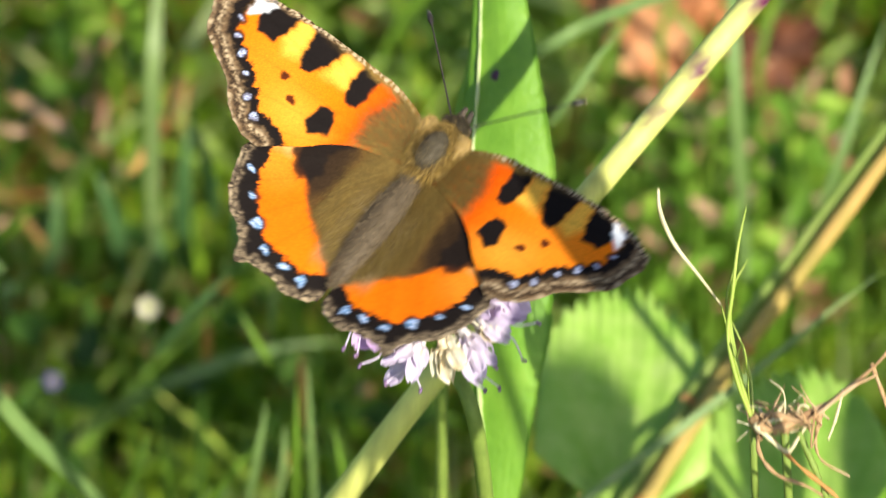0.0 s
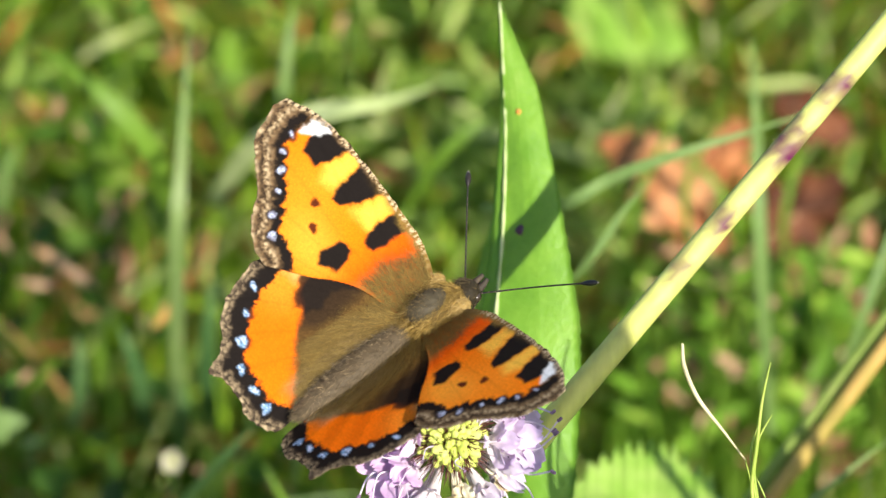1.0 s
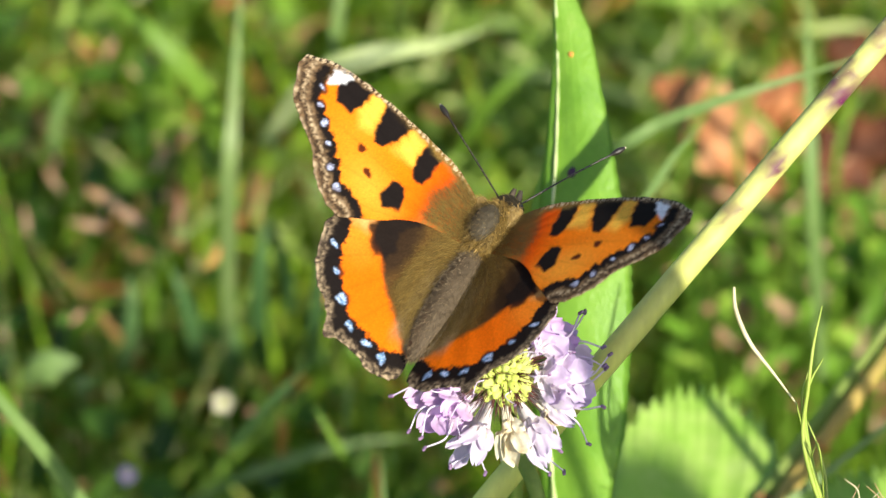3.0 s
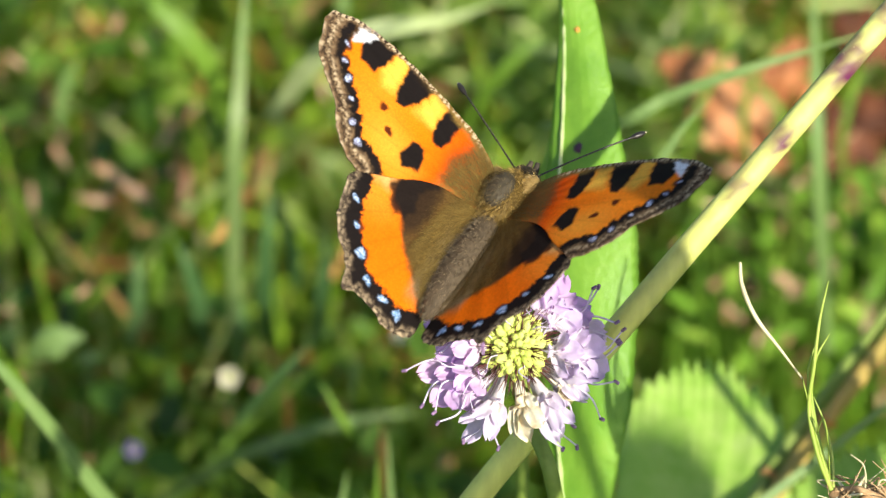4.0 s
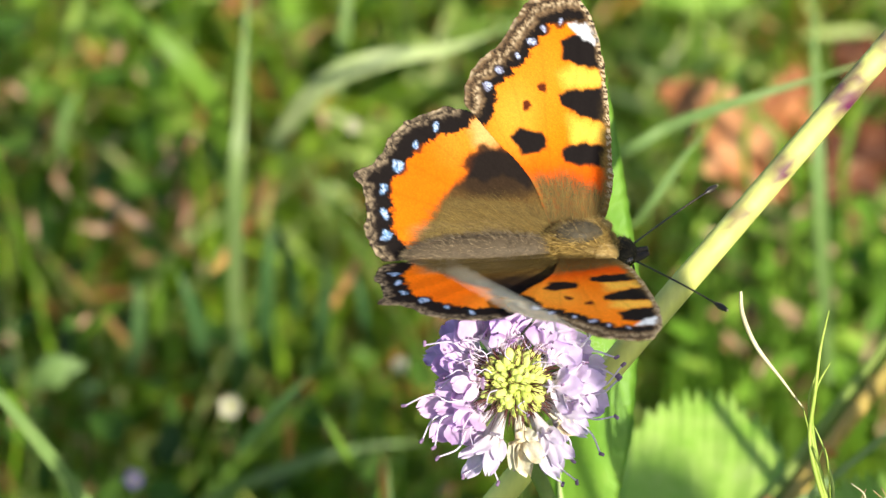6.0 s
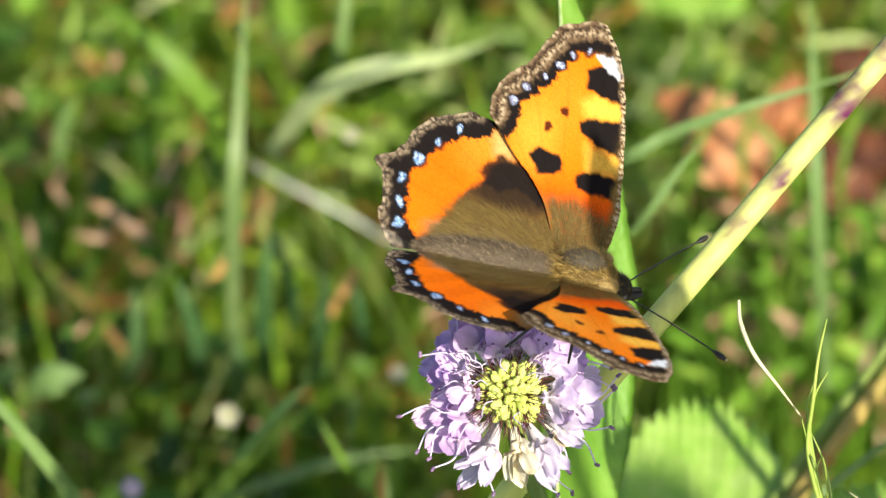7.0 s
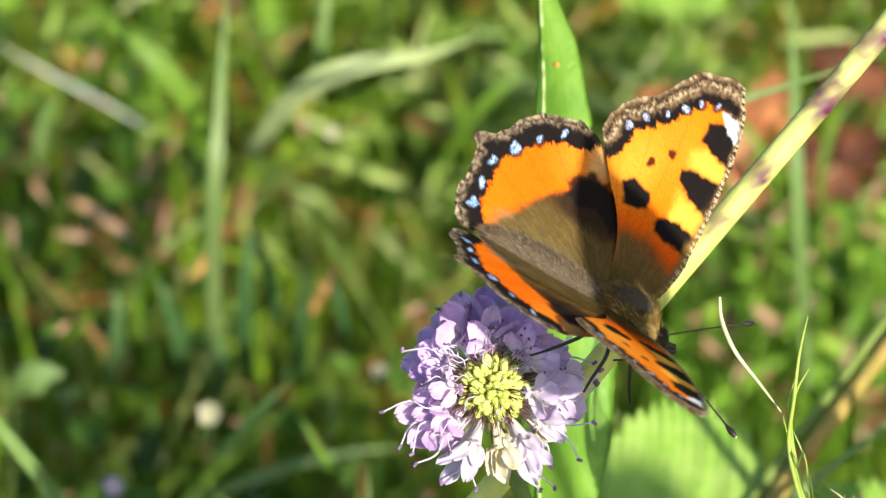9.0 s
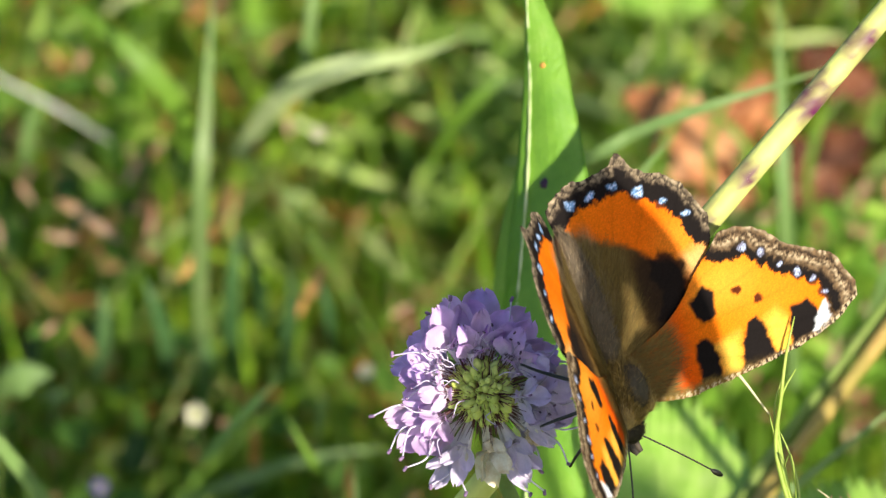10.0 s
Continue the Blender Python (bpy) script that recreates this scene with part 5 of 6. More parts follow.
def margin_zone(c, p, q, rim, lunules, widths, size, speck, moon, dust, pale):
    """The dark outer band: buff and brown waves outside, black inside, with a row of blue moons."""
    d, at = nearest(q, rim)
    along = np.array([noise.noise(Vector((a * 1.7, c2 * 1.7, 7.0))) for a, c2 in at])
    fine = np.array([noise.noise(Vector((a * 2.6, c2 * 2.6, 2.0))) for a, c2 in p])
    jag = d + 0.30 * (speck - 0.5) + 0.45 * along
    tone = np.clip(0.5 + 1.1 * fine + 0.5 * (speck - 0.5), 0, 1)
    c = lay(c, BLACK, 1 - fade(jag, widths[1] - 0.15, widths[1] + 0.2))
    c = lay(c, dust, (1 - fade(jag, widths[0] - 0.2, widths[0] + 0.2)) * (0.35 + 0.65 * tone))
    c = lay(c, BUFF, pale * tone * np.exp(-((jag - widths[0] * 0.62) / 0.26) ** 2))
    c = lay(c, BLACK, 0.85 * np.exp(-((jag - widths[0] * 0.32) / 0.13) ** 2))
    beads = np.clip(0.35 + 1.6 * np.array([noise.noise(Vector((a * 2.1, c2 * 2.1, 11.0))) for a, c2 in at]), 0, 1)
    c = lay(c, BUFF, 0.9 * beads * np.exp(-((d - 0.10) / 0.20) ** 2))
    for k, (x, y) in enumerate(lunules):
        s = size * (0.85 + 0.3 * ((k * 0.618 + 0.4) % 1))
        b = dot(q, x, y, s, s * (0.7 + 0.3 * ((k * 0.38) % 1)), 0.4) * np.clip(0.3 + 1.2 * speck, 0, 1)
        c = lay(c, BLACK, dot(q, x, y, size * 1.9, None, 0.2) * 0.85)
        c = lay(c, moon, b)
        c = lay(c, (0.50, 0.58, 0.78), b * (speck > 0.62))
    return c


def fore_markings(p):
    q = wobble(p, 1.1, 0.28, 3.0)
    q = wobble(q, 4.0, 0.12, 5.0)
    speck = np.random.default_rng(3).random(len(p))
    c = np.tile(np.array(ORANGE), (len(p), 1))
    c = lay(c, DEEP, 1 - fade(q[:, 0], 5.0, 11.0))
    c = lay(c, YELLOW, 0.38 * dot(q, 12.6, 2.4, 3.2, 2.2, 0.9))
    c = lay(c, YELLOW, 0.14 * dot(q, 16.5, 5.5, 4.0, 3.0, 0.9))
    c = lay(c, YELLOW, patch(q, np.array([(17.0, 7.4), (17.9, 8.9), (17.4, 12.6), (15.6, 12.6), (15.4, 8.0)]), 0.8) * 0.88)
    c = lay(c, YELLOW, 0.9 * patch(q, np.array([(12.6, 8.1), (11.7, 12.4), (9.7, 12.4), (9.7, 8.4)]), 0.9))
    costa, _ = nearest(q, np.array([(1.0, 10.5), (4.9, 12.1), (9.5, 12.3), (16.0, 12.2), (20.5, 11.8), (23.5, 10.9), (25.7, 9.7)]))
    for poly in ([(9.2, 7.2), (9.8, 8.3), (9.7, 10.3), (9.5, 11.9), (7.4, 11.7), (7.4, 9.2), (8.0, 7.4)],
                 [(14.9, 7.2), (15.5, 8.4), (15.5, 10.7), (15.7, 12.4), (11.7, 12.4), (12.1, 10.8), (12.9, 8.7), (13.9, 7.4)],
                 [(20.6, 7.8), (21.2, 9.0), (21.0, 11.9), (17.5, 12.2), (17.9, 9.4), (18.7, 7.9)],
                 [(10.7, 2.0), (11.4, 3.1), (11.0, 5.3), (9.6, 5.9), (8.8, 4.8), (8.7, 3.1)]):
        c = lay(c, BLACK, patch(q, np.array(poly), 0.22))
    c = lay(c, (0.10, 0.02, 0.006), dot(q, 15.7, 5.6, 0.55, 0.45))
    c = lay(c, (0.10, 0.02, 0.006), dot(q, 13.85, 3.95, 0.55, 0.5))
    rim = np.array([(25.7, 9.7), (26.0, 8.3), (25.5, 6.8), (24.7, 4.6), (22.4, 2.9), (20.4, 1.5), (18.6, -0.7), (16.6, -2.0), (14.2, -2.4)])
    c = lay(c, BROWN, fade(q[:, 0] + 0.3 * q[:, 1], 24.7, 25.4))
    c = margin_zone(c, p, q, rim, [(22.6, 7.9), (21.8, 6.1), (20.5, 4.8), (19.0, 3.2), (17.6, 1.4), (15.9, 0.0)], (2.0, 3.1), 0.39, speck, LILAC, DUST, 0.9)
    c = lay(c, WHITE, patch(q, np.array([(22.4, 8.7), (22.4, 10.9), (20.9, 11.9), (20.1, 11.3), (21.1, 9.5)]), 0.2))
    c = lay(c, DUST, (1 - fade(costa, 0.35, 0.75)) * np.clip(0.55 + 0.6 * speck, 0, 1))
    c = lay(c, BLACK, 0.8 * (1 - fade(costa, 0.3, 0.6)) * (np.sin(q[:, 0] * 9 + 3 * speck) < -0.3))
    c = lay(c, GOLD, (1 - fade(costa, 0.5, 1.4)) * (1 - fade(q[:, 0], 8.0, 15.0)) * np.clip(0.5 + 0.7 * speck, 0, 1))
    c = lay(c, BUFF, (1 - fade(costa, 0.25, 0.5)) * (np.sin(q[:, 0] * 9 + 3 * speck) > 0.1))
    c = lay(c, GOLD, (1 - fade(q[:, 0] + 0.25 * (q[:, 1] - 7), 4.6, 6.6)) * np.clip(0.5 + 0.7 * speck, 0, 1))
    c = lay(c, BROWN, (1 - fade(q[:, 0], 1.5, 4.0)) * 0.6)
    return c * (0.9 + 0.2 * speck[:, None])


def hind_markings(p):
    q = wobble(p, 1.0, 0.35, 13.0)
    q = wobble(q, 4.0, 0.14, 15.0)
    speck = np.random.default_rng(4).random(len(p))
    c = np.tile(np.array(ORANGE), (len(p), 1))
    c = lay(c, DEEP, 0.4 * dot(q, 8.0, -6.0, 7.0, 6.0, 0.8))
    c = lay(c, YELLOW, 0.2 * dot(q, 11.0, -2.6, 2.6, 2.4, 0.9))
    c = lay(c, (0.70, 0.47, 0.17), 0.75 * dot(q, 11.6, 0.1, 2.0, 1.5, 0.6))
    basal = np.array([(-3, 9), (-3, -8.6), (-0.3, -8.4), (1.4, -6.9), (3.2, -5.8), (5.3, -4.6), (6.6, -2.9), (7.6, -1.9), (9.0, -1.3), (9.8, -0.3), (9.8, 1.0), (8.8, 4), (5, 9)])
    c = lay(c, BROWN, patch(q, basal, 0.45))
    c = lay(c, GOLD, patch(q, basal, 0.4) * (0.15 + 0.6 * speck) * fade(-q[:, 0], -6.4, -2.4))
    c = lay(c, BLACK, 0.68 * patch(q, np.array([(5.9, -3.2), (7.6, -2.4), (8.3, -2.5), (9.2, -1.6), (9.9, -0.6), (9.7, 0.6), (9.2, 1.6), (7.6, 4.2), (5.0, 4.6), (4.4, 0.6), (4.8, -2.0)]), 0.7))
    c = lay(c, BLACK, 0.85 * patch(q, np.array([(6.9, -2.6), (7.6, -2.0), (8.1, -2.9), (9.2, -1.9), (10.2, -0.6), (9.7, 0.9), (9.9, 1.6), (8.4, 3.4), (6.6, 4.6), (5.6, 3.8), (6.9, 1.4), (6.3, -0.8)]), 0.3))
    c = lay(c, (0.30, 0.22, 0.115), (1 - fade(q[:, 0], 1.6, 2.8)) * fade(-q[:, 1], -3.0, 1.0) * fade(q[:, 1], -9.4, -6.4) * np.clip(0.5 + 0.5 * speck, 0, 1))
    rim = np.array([(-1.2, -11.3), (0.3, -12.5), (2.1, -13.1), (3.6, -12.7), (4.9, -12.8), (6.4, -12.9), (7.9, -13.7), (8.5, -12.4), (9.6, -10.9), (11.5, -9.7), (12.9, -8.1),
                    (13.4, -6.8), (14.0, -5.0), (14.2, -3.4)])
    c = margin_zone(c, p, q, rim, [(12.2, -5.0), (10.5, -7.2), (8.4, -9.1), (6.1, -10.8), (3.7, -10.9), (1.5, -10.9)], (1.0, 2.7), 0.50, speck, BLUE, (0.12, 0.085, 0.055), 0.4)
    return c * (0.9 + 0.2 * speck[:, None])


def under_markings(p):
    """The underside: dark bark-like brown with a paler band."""
    q = wobble(p, 0.8, 0.8, 23.0)
    speck = np.random.default_rng(5).random(len(p))
    c = np.tile(np.array((0.035, 0.026, 0.02)), (len(p), 1))
    c = lay(c, (0.22, 0.16, 0.09), 0.6 * np.exp(-((q[:, 0] - 12 - 0.3 * q[:, 1]) / 3.0) ** 2))
    return lay(c, (0.10, 0.08, 0.06), (speck > 0.6) * 0.6)


def wing_mesh(name, poly, pivot, side, colour, cell=0.135, height=0.0, rough=(0, 0), seed=1.0):
    """A thin wing with its markings: a fine grid cut to the outline, closed at the rim, slightly cambered, with raised veins."""
    edge = refine(poly, *rough, seed)
    lo, hi = edge.min(0) - cell, edge.max(0) + cell
    nx, ny = (np.ceil((hi - lo) / cell).astype(int) + 1)
    gx, gy = np.meshgrid(lo[0] + np.arange(nx) * cell, lo[1] + np.arange(ny) * cell)
    p = np.stack([gx.ravel(), gy.ravel()], 1)
    centres = (p.reshape(ny, nx, 2)[:-1, :-1] + cell / 2).reshape(-1, 2)
    keep = inside(centres, edge).reshape(ny - 1, nx - 1)
    d, where = nearest(p, edge, True)
    out = ~inside(p, edge) | (d < cell * 0.3)
    used = np.zeros((ny, nx), bool)
    for dy in (0, 1):
        for dx in (0, 1):
            used[dy:ny - 1 + dy, dx:nx - 1 + dx] |= keep
    snap = out & used.ravel()
    p[snap] = where[snap]
    ids = np.full(nx * ny, -1)
    ids[used.ravel()] = np.arange(used.sum())
    p = p[used.ravel()]
    root = np.array([0.5, 7.0])
    ang = np.degrees(np.arctan2(p[:, 1] - root[1], p[:, 0] - root[0]))
    rad = np.hypot(p[:, 0] - root[0], p[:, 1] - root[1])
    veins = np.abs(((ang + 2.0 * np.sin(rad * 0.25)) / 11.5) % 1 - 0.5)
    z = height + 0.012 * rad * (1 - rad / 30) * 3 - 0.0018 * rad ** 2 + 0.025 * np.cos(veins * 2 * np.pi) * np.clip(rad / 10, 0, 1)
    top = np.stack([side * (p[:, 0] - pivot[0]), p[:, 1] - pivot[1], z], 1) * MM
    low = top - np.array([0, 0, 0.07 * MM])
    verts = np.concatenate([top, low])
    n = len(top)
    grid = ids.reshape(ny, nx)
    j, i = np.nonzero(keep)
    quads = np.stack([grid[j, i], grid[j, i + 1], grid[j + 1, i + 1], grid[j + 1, i]], 1)
    if side < 0:
        quads = quads[:, ::-1]
    faces = [tuple(r) for r in quads.tolist()] + [tuple(r[::-1]) for r in (quads + n).tolist()]
    count = {}
    for r in quads.tolist():
        for a, b in zip(r, r[1:] + r[:1]):
            if (b, a) in count:
                del count[(b, a)]
            else:
                count[(a, b)] = 1
    faces += [(b, a, a + n, b + n) for a, b in count]
    streak = 1 - 0.12 * np.exp(-(veins / 0.05) ** 2)[:, None] * np.clip(rad / 8, 0, 1)[:, None]
    colours = np.concatenate([colour(p) * streak, under_markings(p)])
    return mesh_of(name, verts, faces, WING, colours=np.clip(colours, 0, 1))


def wing_hair(name, side, pivot, area, count, seed, heading, length, colours, lift=0.35):
    """Long soft hairs that lie over the foot of a wing."""
    rnd = random.Random(seed)
    verts, faces, cols = [], [], []
    poly = np.array(area)
    lo, hi = poly.min(0), poly.max(0)
    while len(faces) < count:
        x, y = rnd.uniform(lo[0], hi[0]), rnd.uniform(lo[1], hi[1])
        if not inside(np.array([(x, y)]), poly)[0]:
            continue
        a = radians(heading(x, y) + rnd.uniform(-16, 16))
        l = length * rnd.uniform(0.5, 1.2)
        z0 = 0.45 + rnd.uniform(0, 0.15)
        a0 = Vector((x, y, z0))
        a1 = Vector((x + math.cos(a) * l, y + math.sin(a) * l, z0 + lift * rnd.uniform(0.1, 1)))
        s = Vector((-math.sin(a), math.cos(a), 0)) * 0.010
        n0 = len(verts)
        for q in (a0 - s, a0 + s, a1):
            verts.append(Vector((side * (q.x - pivot[0]), q.y - pivot[1], q.z)) * MM)
        c = np.array(rnd.choice(colours)) * rnd.uniform(0.75, 1.25)
        cols += [c] * 3
        faces.append((n0, n0 + 1, n0 + 2))
    return mesh_of(name, verts, faces, FUR, False, np.array(cols))


butterfly = thing("butterfly", "orange tortoiseshell butterfly with black spots, wings held open", "butterfly")
HINGE, FORE_PIVOT = 1.3, 8.5


def hinge(side, raised, sweep=None):
    """Pose of a wing: raised so many degrees from flat, and swept forward in its own plane."""
    if sweep is None:
        return pose(side * HINGE * MM, 0, 0, 0, -side * raised, 0)
    return pose(side * HINGE * MM, FORE_PIVOT * MM, 0, 0, -side * raised, 0) @ pose(0, 0, 0, 0, 0, side * sweep)


def feel(x, pitch, yaw):
    """Pose of an antenna on the head."""
    return pose(x * MM, 13.26 * MM, -1.06 * MM, pitch, 0, yaw)


def build_wings():
    made = []
    hair = [(0.16, 0.105, 0.024), (0.12, 0.078, 0.020), (0.24, 0.165, 0.042), (0.08, 0.052, 0.016)]
    for side in (-1, 1):
        f = part("forewing", wing_mesh("forewing", FORE, (0, FORE_PIVOT), side, fore_markings, height=0.16, rough=(2, 15), seed=1.0), butterfly, "orange forewing with black blotches and a white tip spot")
        part("wing_hair", wing_hair("wing_hair", side, (0, FORE_PIVOT), [(0.2, 6.0), (1.0, 10.4), (4.0, 11.4), (6.0, 7.5), (5.6, 4.6), (1.5, 5.7)], 1800, 31, lambda x, y: -2 + (y - 8) * 4, 1.9, hair), f, "golden-brown hair on the wing base")
        h = part("hindwing", wing_mesh("hindwing", HIND, (0, 0), side, hind_markings, height=0.0, rough=(4, 19), seed=2.0), butterfly, "dark-based orange hindwing with blue marginal spots")
        part("wing_hair", wing_hair("wing_hair", side, (0, 0), [(0.0, 5.5), (0.0, -7.5), (1.6, -6.4), (3.6, -4.8), (4.4, -3.2), (4.0, 0.6), (3.2, 4.6), (2, 6)], 3000, 33, lambda x, y: math.degrees(math.atan2(y - 7, x + 1.0)), 2.1, hair, 0.25), h, "golden-brown hair on the wing base")
        made += [f, h]
    return made


fore_left, hind_left, fore_right, hind_right = build_wings()


def furry(name, centre, radii, count, length, colours, seed, parent, label, dark=0.5):
    """A rounded body segment with its coat of hair."""
    rnd = random.Random(seed)
    verts, faces, cols = [], [], []
    nu, nv = 20, 14
    for j in range(nv + 1):
        t = math.pi * j / nv
        for i in range(nu):
            a = 2 * math.pi * i / nu
            d = Vector((math.sin(t) * math.cos(a), math.cos(t), math.sin(t) * math.sin(a)))
            k = 1 + 0.05 * noise.noise(d * 3 + Vector((seed, 0, 0)))
            verts.append(Vector((centre[0] + d.x * radii[0] * k, centre[1] + d.y * radii[1] * k, centre[2] + d.z * radii[2] * k)) * MM)
            cols.append(np.array(colours[0]) * dark * (0.9 + 0.3 * noise.noise(d * 9)))
    for j in range(nv):
        for i in range(nu):
            a, b = j * nu + i, j * nu + (i + 1) % nu
            faces.append((a, a + nu, b + nu, b))
    ob = part(name, mesh_of(name, verts, faces, FUR, colours=np.clip(np.array(cols), 0, 1)), parent, label)
    hv, hf, hc = [], [], []
    for k in range(count):
        d = Vector((rnd.gauss(0, 1), rnd.gauss(0, 1), rnd.gauss(0.3, 1))).normalized()
        q = Vector((centre[0] + d.x * radii[0], centre[1] + d.y * radii[1], centre[2] + d.z * radii[2]))
        way = (d * 0.55 + Vector((0, -0.8, 0.15)) + Vector((rnd.uniform(-1, 1), rnd.uniform(-1, 1), rnd.uniform(-1, 1))) * 0.35).normalized()
        tip = q + way * length * rnd.uniform(0.5, 1.2)
        s = way.cross(Vector((rnd.uniform(-1, 1), rnd.uniform(-1, 1), rnd.uniform(-1, 1)))).normalized() * 0.022
        n0 = len(hv)
        hv += [(q - s) * MM, (q + s) * MM, tip * MM]
        hf.append((n0, n0 + 1, n0 + 2))
        hc += [np.array(rnd.choice(colours)) * rnd.uniform(0.7, 1.3)] * 3
    part("fur", mesh_of("fur", hv, hf, FUR, False, np.clip(np.array(hc), 0, 1)), ob, "fine brown hair")
    return ob


def build_body():
    tan = [(0.26, 0.165, 0.04), (0.37, 0.24, 0.06), (0.16, 0.10, 0.03), (0.50, 0.35, 0.12)]
    grey = [(0.135, 0.10, 0.06), (0.17, 0.13, 0.08), (0.08, 0.06, 0.038), (0.28, 0.21, 0.12)]
    olive = [(0.085, 0.070, 0.044), (0.11, 0.084, 0.045), (0.055, 0.041, 0.023), (0.20, 0.145, 0.065)]
    dark = [(0.055, 0.043, 0.024), (0.08, 0.06, 0.03), (0.15, 0.105, 0.05)]
    furry("thorax", (0, 8.6, 0.0), (2.45, 3.9, 2.3), 4600, 1.15, tan, 3, butterfly, "golden-brown hairy thorax")
    furry("thorax_shield", (0, 8.2, 1.95), (1.35, 2.35, 1.08), 700, 0.75, olive, 4, butterfly, "darker bare back of the thorax", 0.9)
    furry("abdomen", (0, -1.4, 0.1), (1.75, 8.0, 1.7), 3600, 0.9, grey, 5, butterfly, "grey-brown hairy abdomen", 0.8)
    for s in (-1, 1):
        furry("shoulder_tuft", (s * 2.0, 10.7, 0.9), (0.9, 1.3, 0.7), 420, 1.0, [(0.52, 0.35, 0.12), (0.42, 0.27, 0.07), (0.64, 0.48, 0.22)], 8 + s, butterfly, "pale golden hair at the wing root", 0.6)
    furry("head", (0, 12.75, -0.85), (1.6, 1.6, 1.4), 620, 0.9, dark, 6, butterfly, "small dark hairy head")
    for s in (-1, 1):
        v, f = rings([Vector((s * 0.9, 13.2, -0.95)) * MM, Vector((s * 1.2, 13.25, -0.95)) * MM, Vector((s * 1.55, 13.3, -0.95)) * MM, Vector((s * 1.7, 13.32, -0.95)) * MM], lambda t: 0.0007 * math.sqrt(max(0.05, 1 - t * t)), 12)
        part("eye", mesh_of("eye", v, f, EYE_GLOSS), butterfly, "dark round eye")
        pts = [Vector((s * 0.40, 13.4, -1.4)) * MM, Vector((s * 0.42, 14.6, -1.2)) * MM, Vector((s * 0.34, 15.5, -0.8)) * MM]
        part("palp", tube("palp", pts, lambda t: 0.00058 * (1 - 0.6 * t), FUR_DARK), butterfly, "dark pointed palp")
    # legs reach down to the flower
    for s in (-1, 1):
        for y, reach, drop, back in ((10.2, 4.2, -6.0, 3.2), (8.2, 5.4, -6.6, 0.5), (6.4, 4.4, -6.8, -3.5)):
            a = Vector((s * 1.2, y, -1.6)) * MM
            k = Vector((s * reach * 0.8, y + back * 0.3, -2.2)) * MM
            t1 = Vector((s * reach, y + back * 0.8, drop * 0.75)) * MM
            t2 = Vector((s * (reach + 0.6), y + back * 1.2, drop)) * MM
            part("leg", tube("leg", [a, k, t1, t2], lambda t: 0.00027 - 0.00015 * t, CHITIN, 5, 7), butterfly, "thin dark jointed leg")
    part("proboscis", tube("proboscis", [Vector((0, 13.7, -1.9)) * MM, Vector((0, 14.2, -3.4)) * MM, Vector((0, 12.9, -4.8)) * MM, Vector((0, 11.6, -6.2)) * MM], 0.00012, CHITIN), butterfly, "thin dark curled tongue")


build_body()


def antenna(word):
    pts = [Vector((0, y, 0.25 * math.sin(y / 13.0 * 3))) * MM for y in (0, 3, 6, 9, 11, 13.0)]
    ob = part("antenna", tube("antenna", pts, lambda t: 0.00009 if t < 0.84 else 0.00009 + 0.00024 * math.sin(math.pi * min(1, (t - 0.84) / 0.17)) ** 0.7, CHITIN, 8, 8), butterfly, "thin black clubbed antenna with a pale tip")
    tip = Vector((0, 13.0, 0.05)) * MM
    v, f = rings([tip - Vector((0, 0.25, 0)) * MM, tip + Vector((0, 0.05, 0)) * MM, tip + Vector((0, 0.16, 0)) * MM], lambda t: 0.00017 * (1 - 0.7 * t), 8)
    part("antenna_tip", mesh_of("antenna_tip", v, f, CLUB), ob, "pale tip")
    rv, rf = [], []
    for k in range(14):
        y = 1.0 + k * 0.68
        v, f = rings([Vector((0, y, 0.25 * math.sin(y / 13.0 * 3))) * MM, Vector((0, y + 0.14, 0.25 * math.sin(y / 13.0 * 3))) * MM], lambda t: 0.000105, 8)
        rf += [tuple(i + len(rv) for i in q) for q in f]
        rv += v
    part("pale_ring", mesh_of("pale_ring", rv, rf, RING), ob, "fine pale rings")
    return ob


antenna_left, antenna_right = antenna("left"), antenna("right")


def drifting_thread():
    """A wisp of pale silk that drifts through the air in front of the meadow."""
    line = curve_points([Vector((-0.0066, 0.0036, 0)), Vector((-0.0022, 0.0011, 0.0003)), Vector((0.0022, -0.0012, 0)), Vector((0.0064, -0.0038, 0.0002))], 5)
    v, f = rings(line, lambda t: 0.00015 * (1 - 0.8 * abs(2 * t - 1) ** 2), 6)
    return tagged(new("silk_thread", mesh_of("silk_thread", v, f, SILK)), "pale wisp of silk drifting in the air", "silk thread")


silk = drifting_thread()


